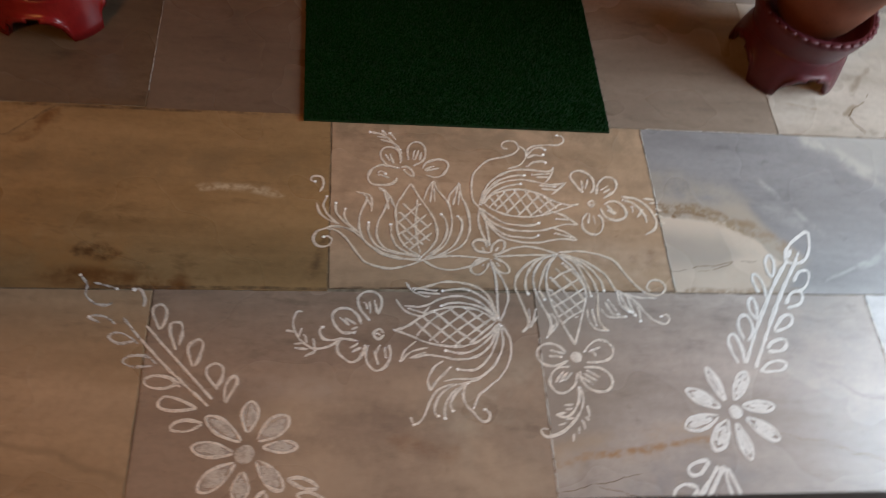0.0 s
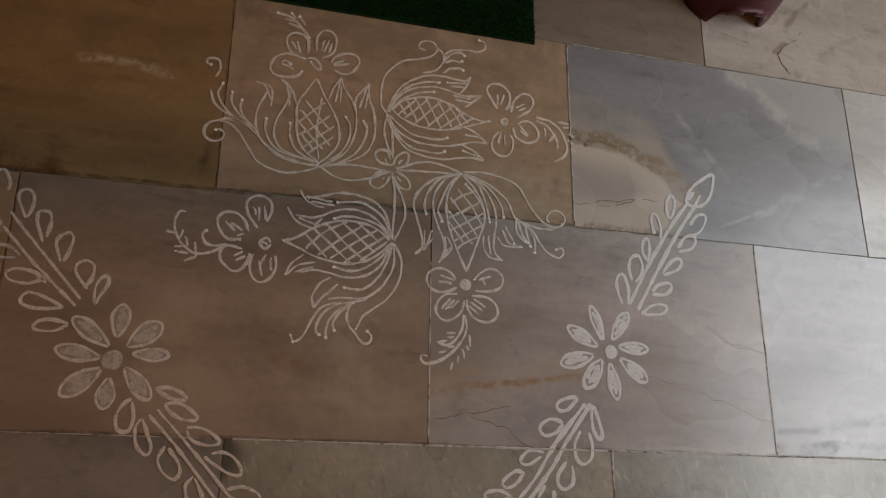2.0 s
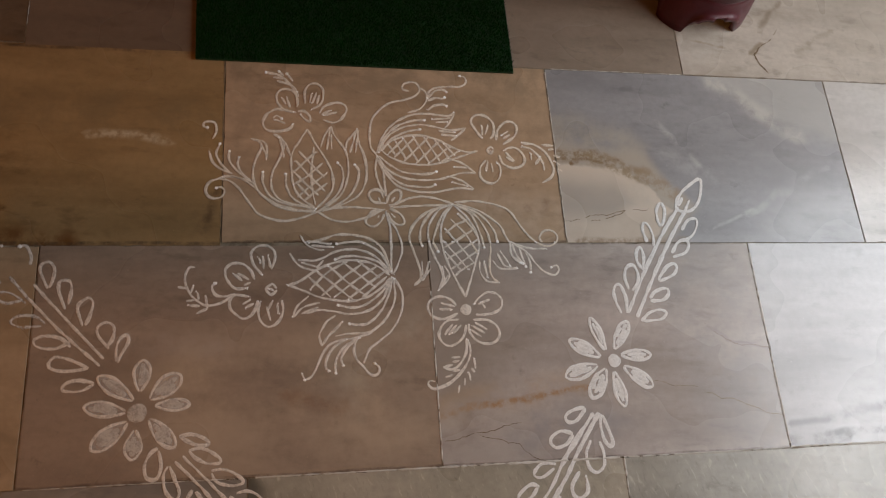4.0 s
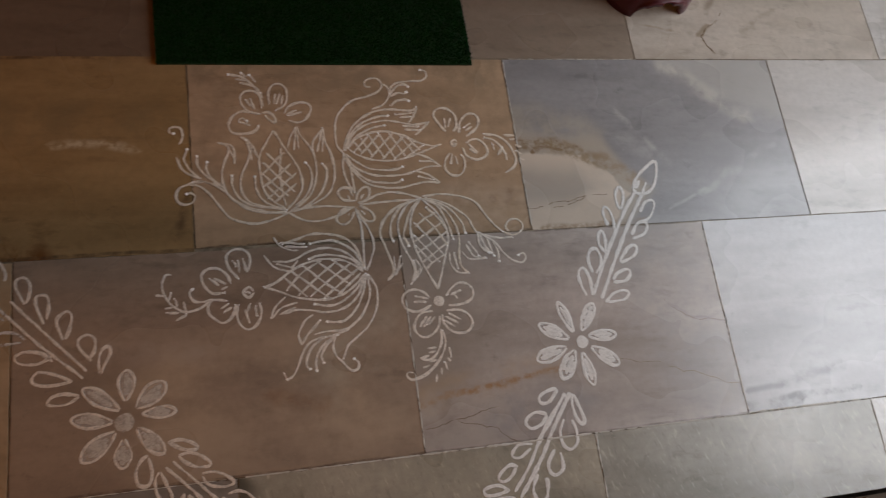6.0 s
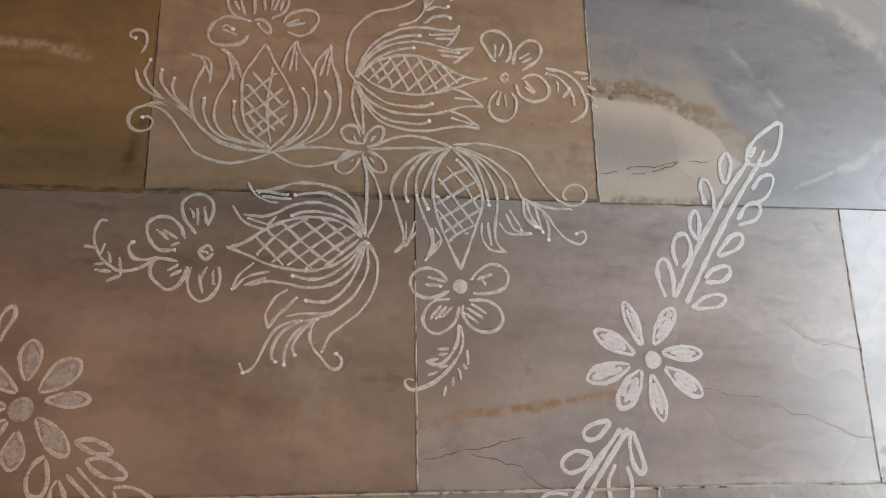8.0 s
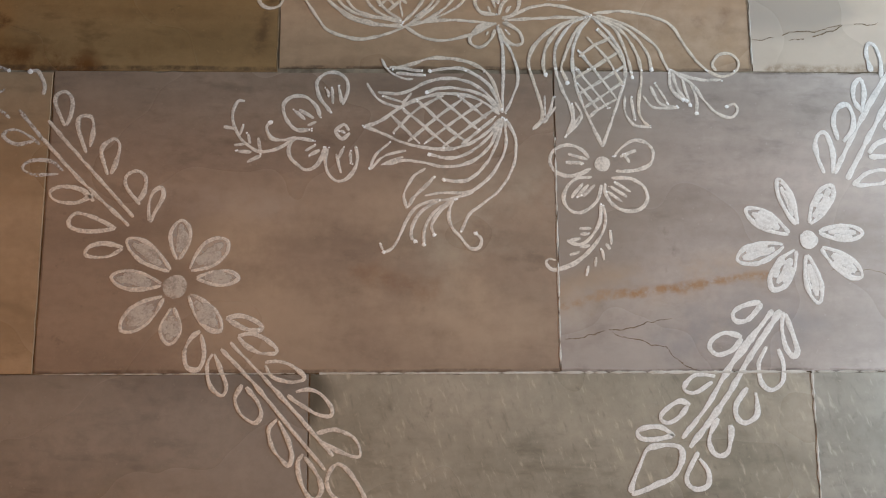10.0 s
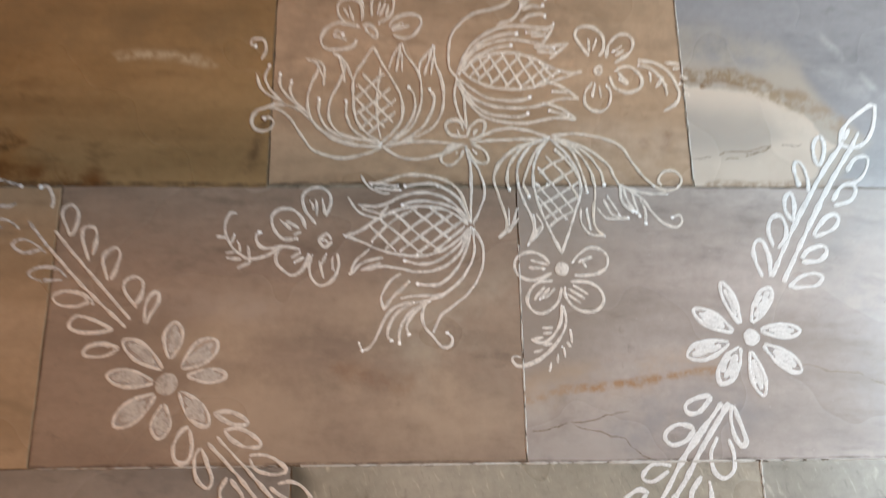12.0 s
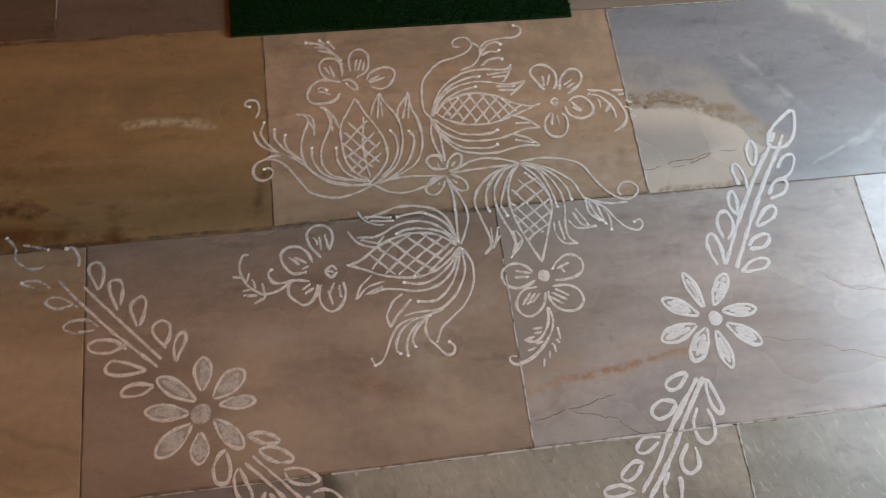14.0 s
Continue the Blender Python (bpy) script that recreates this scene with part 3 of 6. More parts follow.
def crack(points, width, seed):
    """A jagged crack through the points, width in millimetres, thinning out to both ends and breaking off here and there."""
    rng = random.Random(seed)
    line = [Vector(p) for p in points]
    for level in range(4):
        finer = [line[0]]
        for a, b in zip(line, line[1:]):
            d = b - a
            finer += [(a + b) / 2 + Vector((-d.y, d.x)) * rng.uniform(-0.11, 0.11), b]
        line = finer
    bm = bmesh.new()
    last, total = None, len(line) - 1
    for i, c in enumerate(line):
        d = (line[min(i + 1, total)] - line[max(i - 1, 0)]).normalized()
        w = width / 2000 * rng.uniform(0.35, 1.25) * min(1.0, 0.25 + 0.16 * min(i, total - i))
        gone = noise.noise((i * 0.12, seed * 3.7, 0)) > 0.42
        row = [bm.verts.new((c.x - d.y * w * k, c.y + d.x * w * k, 0.00029)) for k in (-1, 1)]
        if last and not gone:
            bm.faces.new((last[0], last[1], row[1], row[0]))
        last = row
    part("crack", bm, CRACK, floor, "dark dirt-filled crack in the stone")


for n, (w, points) in enumerate((
        (1.5, ((0.362, -0.348), (0.39, -0.342), (0.42, -0.336), (0.455, -0.331), (0.495, -0.322))),
        (1.3, ((0.42, -0.338), (0.45, -0.348), (0.487, -0.357), (0.496, -0.370), (0.53, -0.387))),
        (1.0, ((0.70, -0.262), (0.734, -0.263), (0.79, -0.270), (0.834, -0.280))),
        (1.5, ((0.834, -0.280), (0.865, -0.296), (0.90, -0.302), (0.945, -0.322), (0.981, -0.330))),
        (0.9, ((0.86, -0.155), (0.90, -0.19), (0.94, -0.2), (0.98, -0.206))),
        (1.6, ((0.619, 0.045), (0.65, 0.047), (0.69, 0.056), (0.72, 0.061), (0.757, 0.067), (0.79, 0.070))),
        (1.9, ((0.668, 0.043), (0.70, 0.049), (0.725, 0.057), (0.742, 0.066))),
        (5.0, ((1.112, 0.452), (1.094, 0.432), (1.10, 0.412), (1.118, 0.386))),
        (2.0, ((1.112, 0.452), (1.14, 0.47), (1.165, 0.50))),
        (3.0, ((-0.62, 0.285), (-0.565, 0.315), (-0.53, 0.35), (-0.495, 0.379))))):
    crack(points, w * 0.85, n + 3)

# ---- the green mat ----
mat = tagged(new("doormat"), "dark green artificial grass doormat lying before the threshold", "doormat")
random.seed(11)
MAT = ((-0.053, 0.360), (0.550, 0.358), (0.545, 0.752), (-0.06, 0.752))


def mat_point(u, v):
    a, b, c, d = (Vector(p) for p in MAT)
    return a.lerp(b, u).lerp(d.lerp(c, u), v)


bm = bmesh.new()
low = [bm.verts.new((*mat_point(u, v), 0.0005)) for u, v in ((0, 0), (1, 0), (1, 1), (0, 1))]
top = [bm.verts.new((*mat_point(u, v), 0.005)) for u, v in ((0, 0), (1, 0), (1, 1), (0, 1))]
bm.faces.new(low)
bm.faces.new(top)
for i in range(4):
    bm.faces.new((low[i], low[(i + 1) % 4], top[(i + 1) % 4], top[i]))
part("backing", bm, TURF_BASE, mat)
verts, faces = [], []
for i in range(100000):
    c = mat_point(random.random(), random.random())
    a = random.uniform(0, 6.283)
    h, lean, w = random.uniform(0.004, 0.0065), random.uniform(0, 0.004), 0.0008
    dx, dy = math.cos(a), math.sin(a)
    k = len(verts)
    verts += [(c.x - dy * w, c.y + dx * w, 0.004), (c.x + dy * w, c.y - dx * w, 0.004),
              (c.x + dx * lean, c.y + dy * lean, 0.004 + h)]
    faces.append((k, k + 1, k + 2))
me = bpy.data.meshes.new("turf")
me.from_pydata(verts, [], faces)
me.materials.append(TURF)
pile = tagged(new("turf", me), "short dark green plastic grass blades", kind="stuff")
pile.parent = mat

# ---- the painted threshold ----
sill = tagged(new("threshold"), "orange painted door threshold with a red and cream motif band", "threshold")
part("sill_block", box((-0.32, 0.757, 0.0), (0.804, 0.9, 0.10), 0.006, 2), ORANGE, sill)
for i in range(23):
    x = -0.29 + i * 0.0475
    for k in range(2):
        bm = bmesh.new()
        bmesh.ops.create_cone(bm, cap_ends=True, segments=16, radius1=(0.010, 0.008)[k], radius2=(0.009, 0.007)[k], depth=0.002,
                              matrix=pose(x + k * 0.024, 0.756, 0.072, 90, 0, 0))
        part(("red_dot", "cream_dot")[k], bm, (DARK_RED, CREAM)[k], sill)
    for s in (-0.0135, 0.0125):
        part("red_bar", box((x + s - 0.0018, 0.7545, 0.062), (x + s + 0.0018, 0.757, 0.082)), DARK_RED, sill)


# ---- the plant stands ----
def plant_stand(label, paint, at, turn=0.0):
    """A fired clay stand: an arched square-shouldered foot and a dish with a pinched, scalloped rim."""
    stand = tagged(new("plant_stand"), label, "plant stand", "plant stands")
    stand.matrix_world = pose(*at, 0, 0, turn)
    profile = ((0.119, 0.0), (0.118, 0.02), (0.116, 0.04), (0.113, 0.058), (0.110, 0.072), (0.107, 0.084), (0.107, 0.095), (0.110, 0.106),
               (0.115, 0.118), (0.120, 0.132), (0.124, 0.148), (0.126, 0.16))
    seg = 120

    def ring(bm, r, z, square, arch=0.0):
        out = []
        for i in range(seg):
            a = 2 * math.pi * i / seg
            boxy = 1.0 / max(abs(math.cos(a)), abs(math.sin(a)))
            rr = r * (1 + (min(boxy, 1.22) - 1) * square * 0.25)
            off = (math.degrees(a) + 45) % 90 - 45
            rise = max(0.0, 1 - (off / 30) ** 4) ** 0.5 * 0.062 * arch
            out.append(bm.verts.new((rr * math.cos(a), rr * math.sin(a), max(z, rise))))
        return out
    # foot with four arches
    bm = bmesh.new()
    rings = [ring(bm, r, z, max(0.0, 1 - z / 0.09), 1.0) for r, z in profile[:1]]
    rings += [ring(bm, r, z, max(0.0, 1 - z / 0.09), 1.0 + 0.02 * k) for k, (r, z) in enumerate(profile[1:7])]
    for a, b in zip(rings, rings[1:]):
        for i in range(seg):
            k = (i + 1) % seg
            if max(b[i].co.z, b[k].co.z) - min(a[i].co.z, a[k].co.z) > 1e-4:
                bm.faces.new((a[i], a[k], b[k], b[i]))
    for v in [v for v in bm.verts if not v.link_faces]:
        bm.verts.remove(v)
    foot = part("foot", bm, paint, stand, smooth=True)
    t = foot.modifiers.new("thickness", "SOLIDIFY")
    t.thickness, t.offset = 0.012, -1
    # dish
    bm = bmesh.new()
    rings = [ring(bm, r, z, 0) for r, z in profile[6:]]
    inner = [ring(bm, r - 0.012, z + 0.004, 0) for r, z in reversed(profile[7:])]
    rings += inner
    for j in range(len(rings) - 1):
        for i in range(seg):
            bm.faces.new((rings[j][i], rings[j][(i + 1) % seg], rings[j + 1][(i + 1) % seg], rings[j + 1][i]))
    bm.faces.new(rings[-1])
    part("dish", bm, paint, stand, smooth=True)
    # pinched beads along the rim
    for i in range(34):
        a = 2 * math.pi * i / 34
        bm = bmesh.new()
        bmesh.ops.create_uvsphere(bm, u_segments=8, v_segments=6, radius=0.0075)
        bmesh.ops.transform(bm, verts=bm.verts[:], matrix=pose(0.123 * math.cos(a), 0.123 * math.sin(a), 0.161, 0, 0, math.degrees(a)) @ Matrix.Diagonal((0.8, 1.5, 0.5, 1)))
        part("rim_bead", bm, paint, stand, smooth=True)
    return stand


plant_stand("maroon glazed clay plant stand with scalloped rim, carrying a terracotta pot", MAROON, (0.985, 0.590, 0.0), 4)
plant_stand("bright red glazed clay plant stand on arched feet", RED_PAINT, (-0.553, 0.645, 0.0), -3)

# ---- the potted plant on the maroon stand ----
pot = tagged(new("potted_plant"), "leafy green plant in a terracotta pot", "plant")
pot.matrix_world = pose(0.985, 0.590, 0.112)
bm = bmesh.new()
prof = ((0.0, 0.0), (0.05, 0.0), (0.066, 0.006), (0.084, 0.04), (0.097, 0.08), (0.109, 0.125), (0.119, 0.165), (0.127, 0.168), (0.131, 0.18), (0.133, 0.205),
        (0.129, 0.21), (0.12, 0.208), (0.112, 0.17), (0.0, 0.168))
seg = 48
rings = [[bm.verts.new((r * math.cos(6.28319 * i / seg), r * math.sin(6.28319 * i / seg), z)) for i in range(seg)] if r else [bm.verts.new((0, 0, z))] for r, z in prof]
for a, b in zip(rings, rings[1:]):
    for i in range(seg):
        k = (i + 1) % seg
        if len(a) == 1:
            bm.faces.new((a[0], b[k], b[i]))
        elif len(b) == 1:
            bm.faces.new((a[i], a[k], b[0]))
        else:
            bm.faces.new((a[i], a[k], b[k], b[i]))
part("pot", bm, TERRACOTTA, pot, smooth=True)
bm = bmesh.new()
bmesh.ops.create_cone(bm, cap_ends=True, segments=32, radius1=0.112, radius2=0.108, depth=0.012, matrix=pose(0, 0, 0.182))
part("soil", bm, SOIL, pot)
rng = random.Random(5)


def leaf_blade(size, width, bend):
    """One leaf with a keel along its middle, from its base along +x."""
    bm = bmesh.new()
    rows = []
    for i in range(8):
        u = i / 7
        w = width * math.sin(math.pi * min(1.0, u * 0.97 + 0.03)) ** 0.8 * (1.15 - 0.5 * u)
        z = -bend * u * u * size
        rows.append([bm.verts.new((u * size, s * w, z + abs(s) * w * 0.35)) for s in (-1, 0, 1)])
    for a, b in zip(rows, rows[1:]):
        for k in range(2):
            bm.faces.new((a[k], a[k + 1], b[k + 1], b[k]))
    return bm


leaf_mesh = [mesh_from(leaf_blade(s, w, b), "leaf", LEAF, True) for s, w, b in ((0.06, 0.013, 0.35), (0.05, 0.012, 0.2), (0.07, 0.015, 0.5))]
for i in range(44):
    tall = i >= 16
    # unseen tall stems lean to the open end and the wall, shading the floor
    a = rng.uniform(-0.5, 2.3) if tall else rng.uniform(0, 6.283)
    h = rng.uniform(0.16, 0.7) if tall else rng.uniform(0.05, 0.16)
    spot = 0.06 if tall else 0.085
    foot_at = Vector((rng.uniform(-spot, spot), rng.uniform(-spot, spot), 0.185))
    reach = rng.uniform(0.06, 0.32) if tall else rng.uniform(0.05, 0.55) * h * 1.6
    tip = foot_at + Vector((math.cos(a) * reach, math.sin(a) * reach, h))
    bm = bmesh.new()
    bmesh.ops.create_cone(bm, cap_ends=True, segments=8, radius1=0.004, radius2=0.002, depth=(tip - foot_at).length,
                          matrix=Matrix.Translation((foot_at + tip) / 2) @ (tip - foot_at).to_track_quat("Z", "Y").to_matrix().to_4x4())
    stalk = part("stem", bm, LEAF, pot, smooth=True)
    for k in range(16 if tall else 12):
        u = 0.45 + 0.55 * k / 15 if tall else 0.2 + 0.8 * k / 11
        lf = new("leaf", rng.choice(leaf_mesh))
        lf.parent = stalk
        lf.matrix_local = Matrix.Translation(foot_at.lerp(tip, u)) @ pose(0, 0, 0, 0, rng.uniform(-45, 25), rng.uniform(0, 360)) @ Matrix.Diagonal((1.7, 2.1, 1.7, 1) if tall else (1, 1, 1, 1))

# ---- the railing along the porch edge ----
rail = tagged(new("porch_railing"), "waist-high railing with brown wooden handrail edged in dark grey", "railing")
part("handrail", box((-1.74, -0.632, 0.822), (2.34, -0.570, 0.858), 0.005), RAIL_WOOD, rail)
part("edge_strip", box((-1.74, -0.568, 0.826), (2.34, -0.560, 0.860), 0.001), RAIL_EDGE, rail, "dark grey metal strip")
for x in (-1.74, 2.30):
    part("post", box((x, -0.632, -0.16), (x + 0.04, -0.592, 0.820), 0.003), RAIL_EDGE, rail)

# ---- fitting for the added porch lamp, out of view ----
fitting = tagged(new("added_ceiling_lamp"), "unseen round ceiling lamp added as source of the warm light", "lamp")
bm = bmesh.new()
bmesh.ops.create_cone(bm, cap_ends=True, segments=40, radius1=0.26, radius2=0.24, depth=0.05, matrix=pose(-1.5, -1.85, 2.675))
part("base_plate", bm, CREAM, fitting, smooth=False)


# ---- the chalk drawing on the floor, in centimetres from the corner of the beige slab ----
def curve_points(pts, step=0.25):
    """A smooth line through the points, as even steps."""
    p = [Vector(q) for q in pts]
    closed = (p[0] - p[-1]).length < 0.05
    ext = [p[-2] if closed else p[0] * 2 - p[1]] + p + [p[1] if closed else p[-1] * 2 - p[-2]]
    out = []
    for a, b, c, d in zip(ext, ext[1:], ext[2:], ext[3:]):
        n = max(2, int((c - b).length / step))
        for i in range(n):
            t = i / n
            out.append(0.5 * ((2 * b) + (c - a) * t + (2 * a - 5 * b + 4 * c - d) * t * t + (3 * b - a - 3 * c + d) * t ** 3))
    out.append(p[-1])
    return out


LINE = [0]


def drawing(name, label, group=""):
    return tagged(new(name), label, "floor drawing", group)


def stroke(parent, name, width, pts, dot=False, chalk=None):
    """One line of paste, width in millimetres: domed, uneven, rounded off at its ends, with a blob where dot is set."""
    LINE[0] += 1
    rng = random.Random(LINE[0])
    line = curve_points(pts)
    base = 0.0003 + (LINE[0] % 9) * 0.00003
    half, high = width / 1720, 0.0004
    bm = bmesh.new()
    thick = bm.verts.layers.float.new("paste")
    if chalk is None:
        mid = line[len(line) // 2]
        chalk = CHALK if mid.x > 63 or (mid.x > 44 and mid.y < -28) else MILKY if mid.y > 0.5 else FINE
    if chalk is MILKY:
        half *= 1.05
    last = None
    total = len(line) - 1
    drift = rng.uniform(0, 50)
    for i, c in enumerate(line):
        d = (line[min(i + 1, total)] - line[max(i - 1, 0)]).normalized()
        side = Vector((-d.y, d.x))
        w = half * (0.98 + 0.55 * noise.noise((i * 0.16, drift, 0)) + 0.25 * noise.noise((i * 0.7, drift, 4)))
        w *= min(1.0, 0.55 + 0.3 * min(i, total - i))
        jog = side * (noise.noise((i * 0.2, drift, 9)) * 0.0006)
        x, y = c.x / 100 + jog.x, c.y / 100 + jog.y
        row = [bm.verts.new((x + side.x * w * s, y + side.y * w * s, base + high * (1 - s * s))) for s in (-1, -0.65, 0.65, 1)]
        lay = 0.85 + 0.35 * noise.noise((i * 0.11, drift, 20))
        for v, k in zip(row, (0.2, 1.0, 1.0, 0.2)):
            v[thick] = k * lay
        if last:
            for k in range(3):
                bm.faces.new((last[k], last[k + 1], row[k + 1], row[k]))
        last = row
    if dot:
        blob(bm, line[0], half * 100 * 1.15, base + 0.0002, rng)
    if chalk in (MILKY, FINE):
        # crumbs where the finger set down and lifted, and where the line runs over a joint
        spots = [line[k] for k, odds in ((0, 0.5), (-1, 0.3)) if rng.random() < odds]
        spots += [a for a, b in zip(line, line[1:]) if a.y * b.y <= 0 and 0 < a.x < 62 and abs(a.y - b.y) > 0.1]
        for c in spots:
            for k in range(rng.choice((1, 1, 2, 3))):
                blob(bm, (c.x + rng.uniform(-0.2, 0.2), c.y + rng.uniform(-0.18, 0.18)), rng.uniform(0.07, 0.15), base + 0.0003, rng, 1)
    return part(name, bm, chalk, parent, smooth=True)


def blob(bm, c, r, base, rng, rings=2, heap=1.6):
    """A low uneven round of paste, radius in centimetres."""
    n = (8, 14, 22)[rings - 1]
    rough = 0.22 if rings < 3 else 0.07
    wob = [1 + rng.uniform(-rough, rough) for i in range(n)]
    mid = bm.verts.new((c[0] / 100, c[1] / 100, base + 0.0005))
    loops = []
    for j in range(1, rings + 1):
        u = j / rings
        loops.append([bm.verts.new(((c[0] + math.cos(6.2832 * i / n) * r * u * wob[i]) / 100, (c[1] + math.sin(6.2832 * i / n) * r * u * wob[i]) / 100,
                                    base + 0.0005 * (1 - u * u))) for i in range(n)])
    for i in range(n):
        k = (i + 1) % n
        bm.faces.new((mid, loops[0][i], loops[0][k]))
        for a, b in zip(loops, loops[1:]):
            bm.faces.new((a[i], b[i], b[k], a[k]))
    thick = bm.verts.layers.float["paste"]
    for v in [mid] + sum(loops, []):
        v[thick] = heap


def disc(parent, c, r, chalk=None, fill=None):
    """A daubed eye: a round of paste with a scribbled ring over it."""
    LINE[0] += 1
    rng = random.Random(LINE[0])
    bm = bmesh.new()
    bm.verts.layers.float.new("paste")
    blob(bm, c, r, 0.0007, rng, 3, 1.0)
    eye = part("flower_eye", bm, fill or chalk or FINE, parent, "daubed round eye of paste", smooth=True)
    turn = rng.uniform(0, 6.28)
    ring = [(c[0] + math.cos(turn + k * 0.7) * r * (0.95 - 0.05 * k), c[1] + math.sin(turn + k * 0.7) * r * (0.95 - 0.05 * k)) for k in range(15)]
    stroke(eye, "eye_ring", r * 2.3, ring, chalk=chalk or FINE)
    return eye


def petal(parent, foot, tip, width, fill, line, chalk, wash):
    """A long petal from foot to tip: a paste outline, with a thinner wash brushed along it in a few pulls."""
    LINE[0] += 1
    rng = random.Random(LINE[0])
    a, b = Vector(foot), Vector(tip)
    d = b - a
    side = Vector((-d.y, d.x)).normalized()
    shape = ((0.0, 0.05), (0.16, 0.24), (0.38, 0.43), (0.62, 0.5), (0.82, 0.4), (0.95, 0.2), (1.0, 0.0))
    loop = [a + d * u + side * width * s * 0.94 for u, s in shape] + [a + d * u - side * width * s * 0.94 for u, s in reversed(shape[:-1])]
    edge = stroke(parent, "petal", line, [tuple(p) for p in loop], chalk=chalk)
    bm = bmesh.new()
    thick = bm.verts.layers.float.new("paste")
    c = a + d * 0.55
    ring = [c + (p - c) * 0.93 for p in curve_points([tuple(p) for p in loop] + [tuple(loop[0])], 0.6)[:-1]]
    mid = bm.verts.new((c.x / 100, c.y / 100, 0.0004))
    vs = [bm.verts.new((p.x / 100, p.y / 100, 0.0003)) for p in ring]
    for i in range(len(vs)):
        bm.faces.new((mid, vs[i], vs[(i + 1) % len(vs)]))
    for v in bm.verts:
        v[thick] = 1.0
    part("petal_wash", bm, SMEAR, edge)
    # brushed pulls from the foot towards the tip, leaving a bare streak
    pulls = max(1, round(1 + fill * 2.4))
    for k in range(pulls):
        s = (k + 0.5) / 3.4 - 0.42 + rng.uniform(-0.04, 0.04)
        u0, u1 = 0.16 + abs(s) * 0.5 + rng.uniform(0, 0.08), 0.92 - abs(s) * 0.5 - rng.uniform(0, 0.08)
        pull = [a + d * (u0 + (u1 - u0) * t) + side * width * s * math.sin(math.pi * (0.18 + 0.64 * t)) * 1.05 for t in (0, 0.33, 0.66, 1)]
        stroke(edge, "petal_wash", width * 10 * 0.36, [tuple(p) for p in pull], chalk=wash)
    return edge


lotus_north = drawing("lotus_drawing", "white rice-paste lotus drawn on the beige slab below the mat", "lotus drawings")
stroke(lotus_north, "bulb_outline", 4.0, [(14.7, 22.2), (13.3, 19.8), (11.9, 17.0), (11.8, 13.8), (12.2, 10.6), (13.5, 8.4), (15.8, 6.6)])
stroke(lotus_north, "bulb_outline", 4.0, [(14.7, 22.2), (16.1, 19.3), (17.7, 16.5), (18.9, 13.7), (19.0, 10.5), (17.5, 8.0), (16.1, 6.6)])
stroke(lotus_north, "lattice_line", 3.8, [(13.1, 17.7), (15.8, 14.5), (17.6, 12.5)])
stroke(lotus_north, "lattice_line", 3.8, [(12.5, 15.8), (15.0, 12.7), (17.7, 9.8)])
stroke(lotus_north, "lattice_line", 3.8, [(12.0, 13.8), (14.8, 10.6), (16.5, 9.0)])
stroke(lotus_north, "lattice_line", 3.8, [(12.5, 11.6), (14.8, 8.8)])
stroke(lotus_north, "lattice_line", 3.8, [(16.2, 17.7), (13.3, 14.7), (11.9, 13.2)])
stroke(lotus_north, "lattice_line", 3.8, [(17.3, 15.4), (14.6, 12.8), (12.3, 11.1)])
stroke(lotus_north, "lattice_line", 3.8, [(18.1, 13.5), (15.3, 11.0), (13.0, 8.8)])
stroke(lotus_north, "lattice_line", 3.8, [(18.0, 11.4), (15.6, 9.4), (13.9, 7.9)])
stroke(lotus_north, "lattice_line", 3.8, [(15.8, 18.6), (15.3, 13.5), (15.5, 9.8), (15.9, 7.2)])
stroke(lotus_north, "petal_line", 4.0, [(10.8, 13.1), (10.9, 10.7), (11.7, 8.8), (13.4, 7.4), (15.8, 6.6)], dot=True)
stroke(lotus_north, "petal_line", 4.0, [(6.8, 13.4), (6.8, 11.6), (7.4, 9.8), (8.6, 8.3), (10.8, 7.3), (14.5, 6.8), (15.8, 6.4)], dot=True)
stroke(lotus_north, "petal_line", 4.0, [(8.7, 21.0), (10.0, 20.2), (10.5, 18.7), (9.7, 16.1), (8.6, 13.7), (8.2, 11.5), (8.7, 9.4), (10.0, 8.0), (12.2, 7.2), (15.8, 6.5)])
stroke(lotus_north, "petal_tip_line", 3.7, [(9.0, 21.0), (10.7, 19.2), (11.6, 16.7)])
stroke(lotus_north, "petal_tip_line", 3.7, [(9.8, 20.3), (10.5, 16.3)])
stroke(lotus_north, "petal_tip_line", 3.7, [(10.9, 18.9), (11.3, 17.3)])
stroke(lotus_north, "petal_line", 4.0, [(4.7, 20.0), (6.0, 19.5), (6.6, 18.5), (5.8, 16.4), (5.2, 14.4), (5.2, 12.0), (6.0, 9.9), (7.5, 8.3), (9.9, 7.0), (13.0, 6.1), (16.2, 5.8)])
stroke(lotus_north, "petal_tip_line", 3.7, [(5.3, 19.9), (7.3, 19.0), (7.4, 15.7)])
stroke(lotus_north, "petal_tip_line", 3.7, [(6.6, 18.7), (7.3, 17.0)])
stroke(lotus_north, "tendril", 3.9, [(-0.7, 12.0), (1.1, 11.6), (2.8, 10.1), (4.5, 7.5), (6.2, 5.3), (8.8, 4.3), (11.0, 4.1), (13.8, 4.8), (16.2, 5.8)])
stroke(lotus_north, "tendril", 3.9, [(0.1, 12.5), (3.0, 12.1), (5.6, 10.2), (7.3, 8.3), (9.9, 6.6), (13.0, 6.0), (15.8, 6.1)])
stroke(lotus_north, "petal_line", 4.0, [(20.0, 15.5), (20.8, 14.3), (20.9, 12.2), (20.2, 9.9), (18.8, 8.1), (17.5, 7.2)], dot=True)
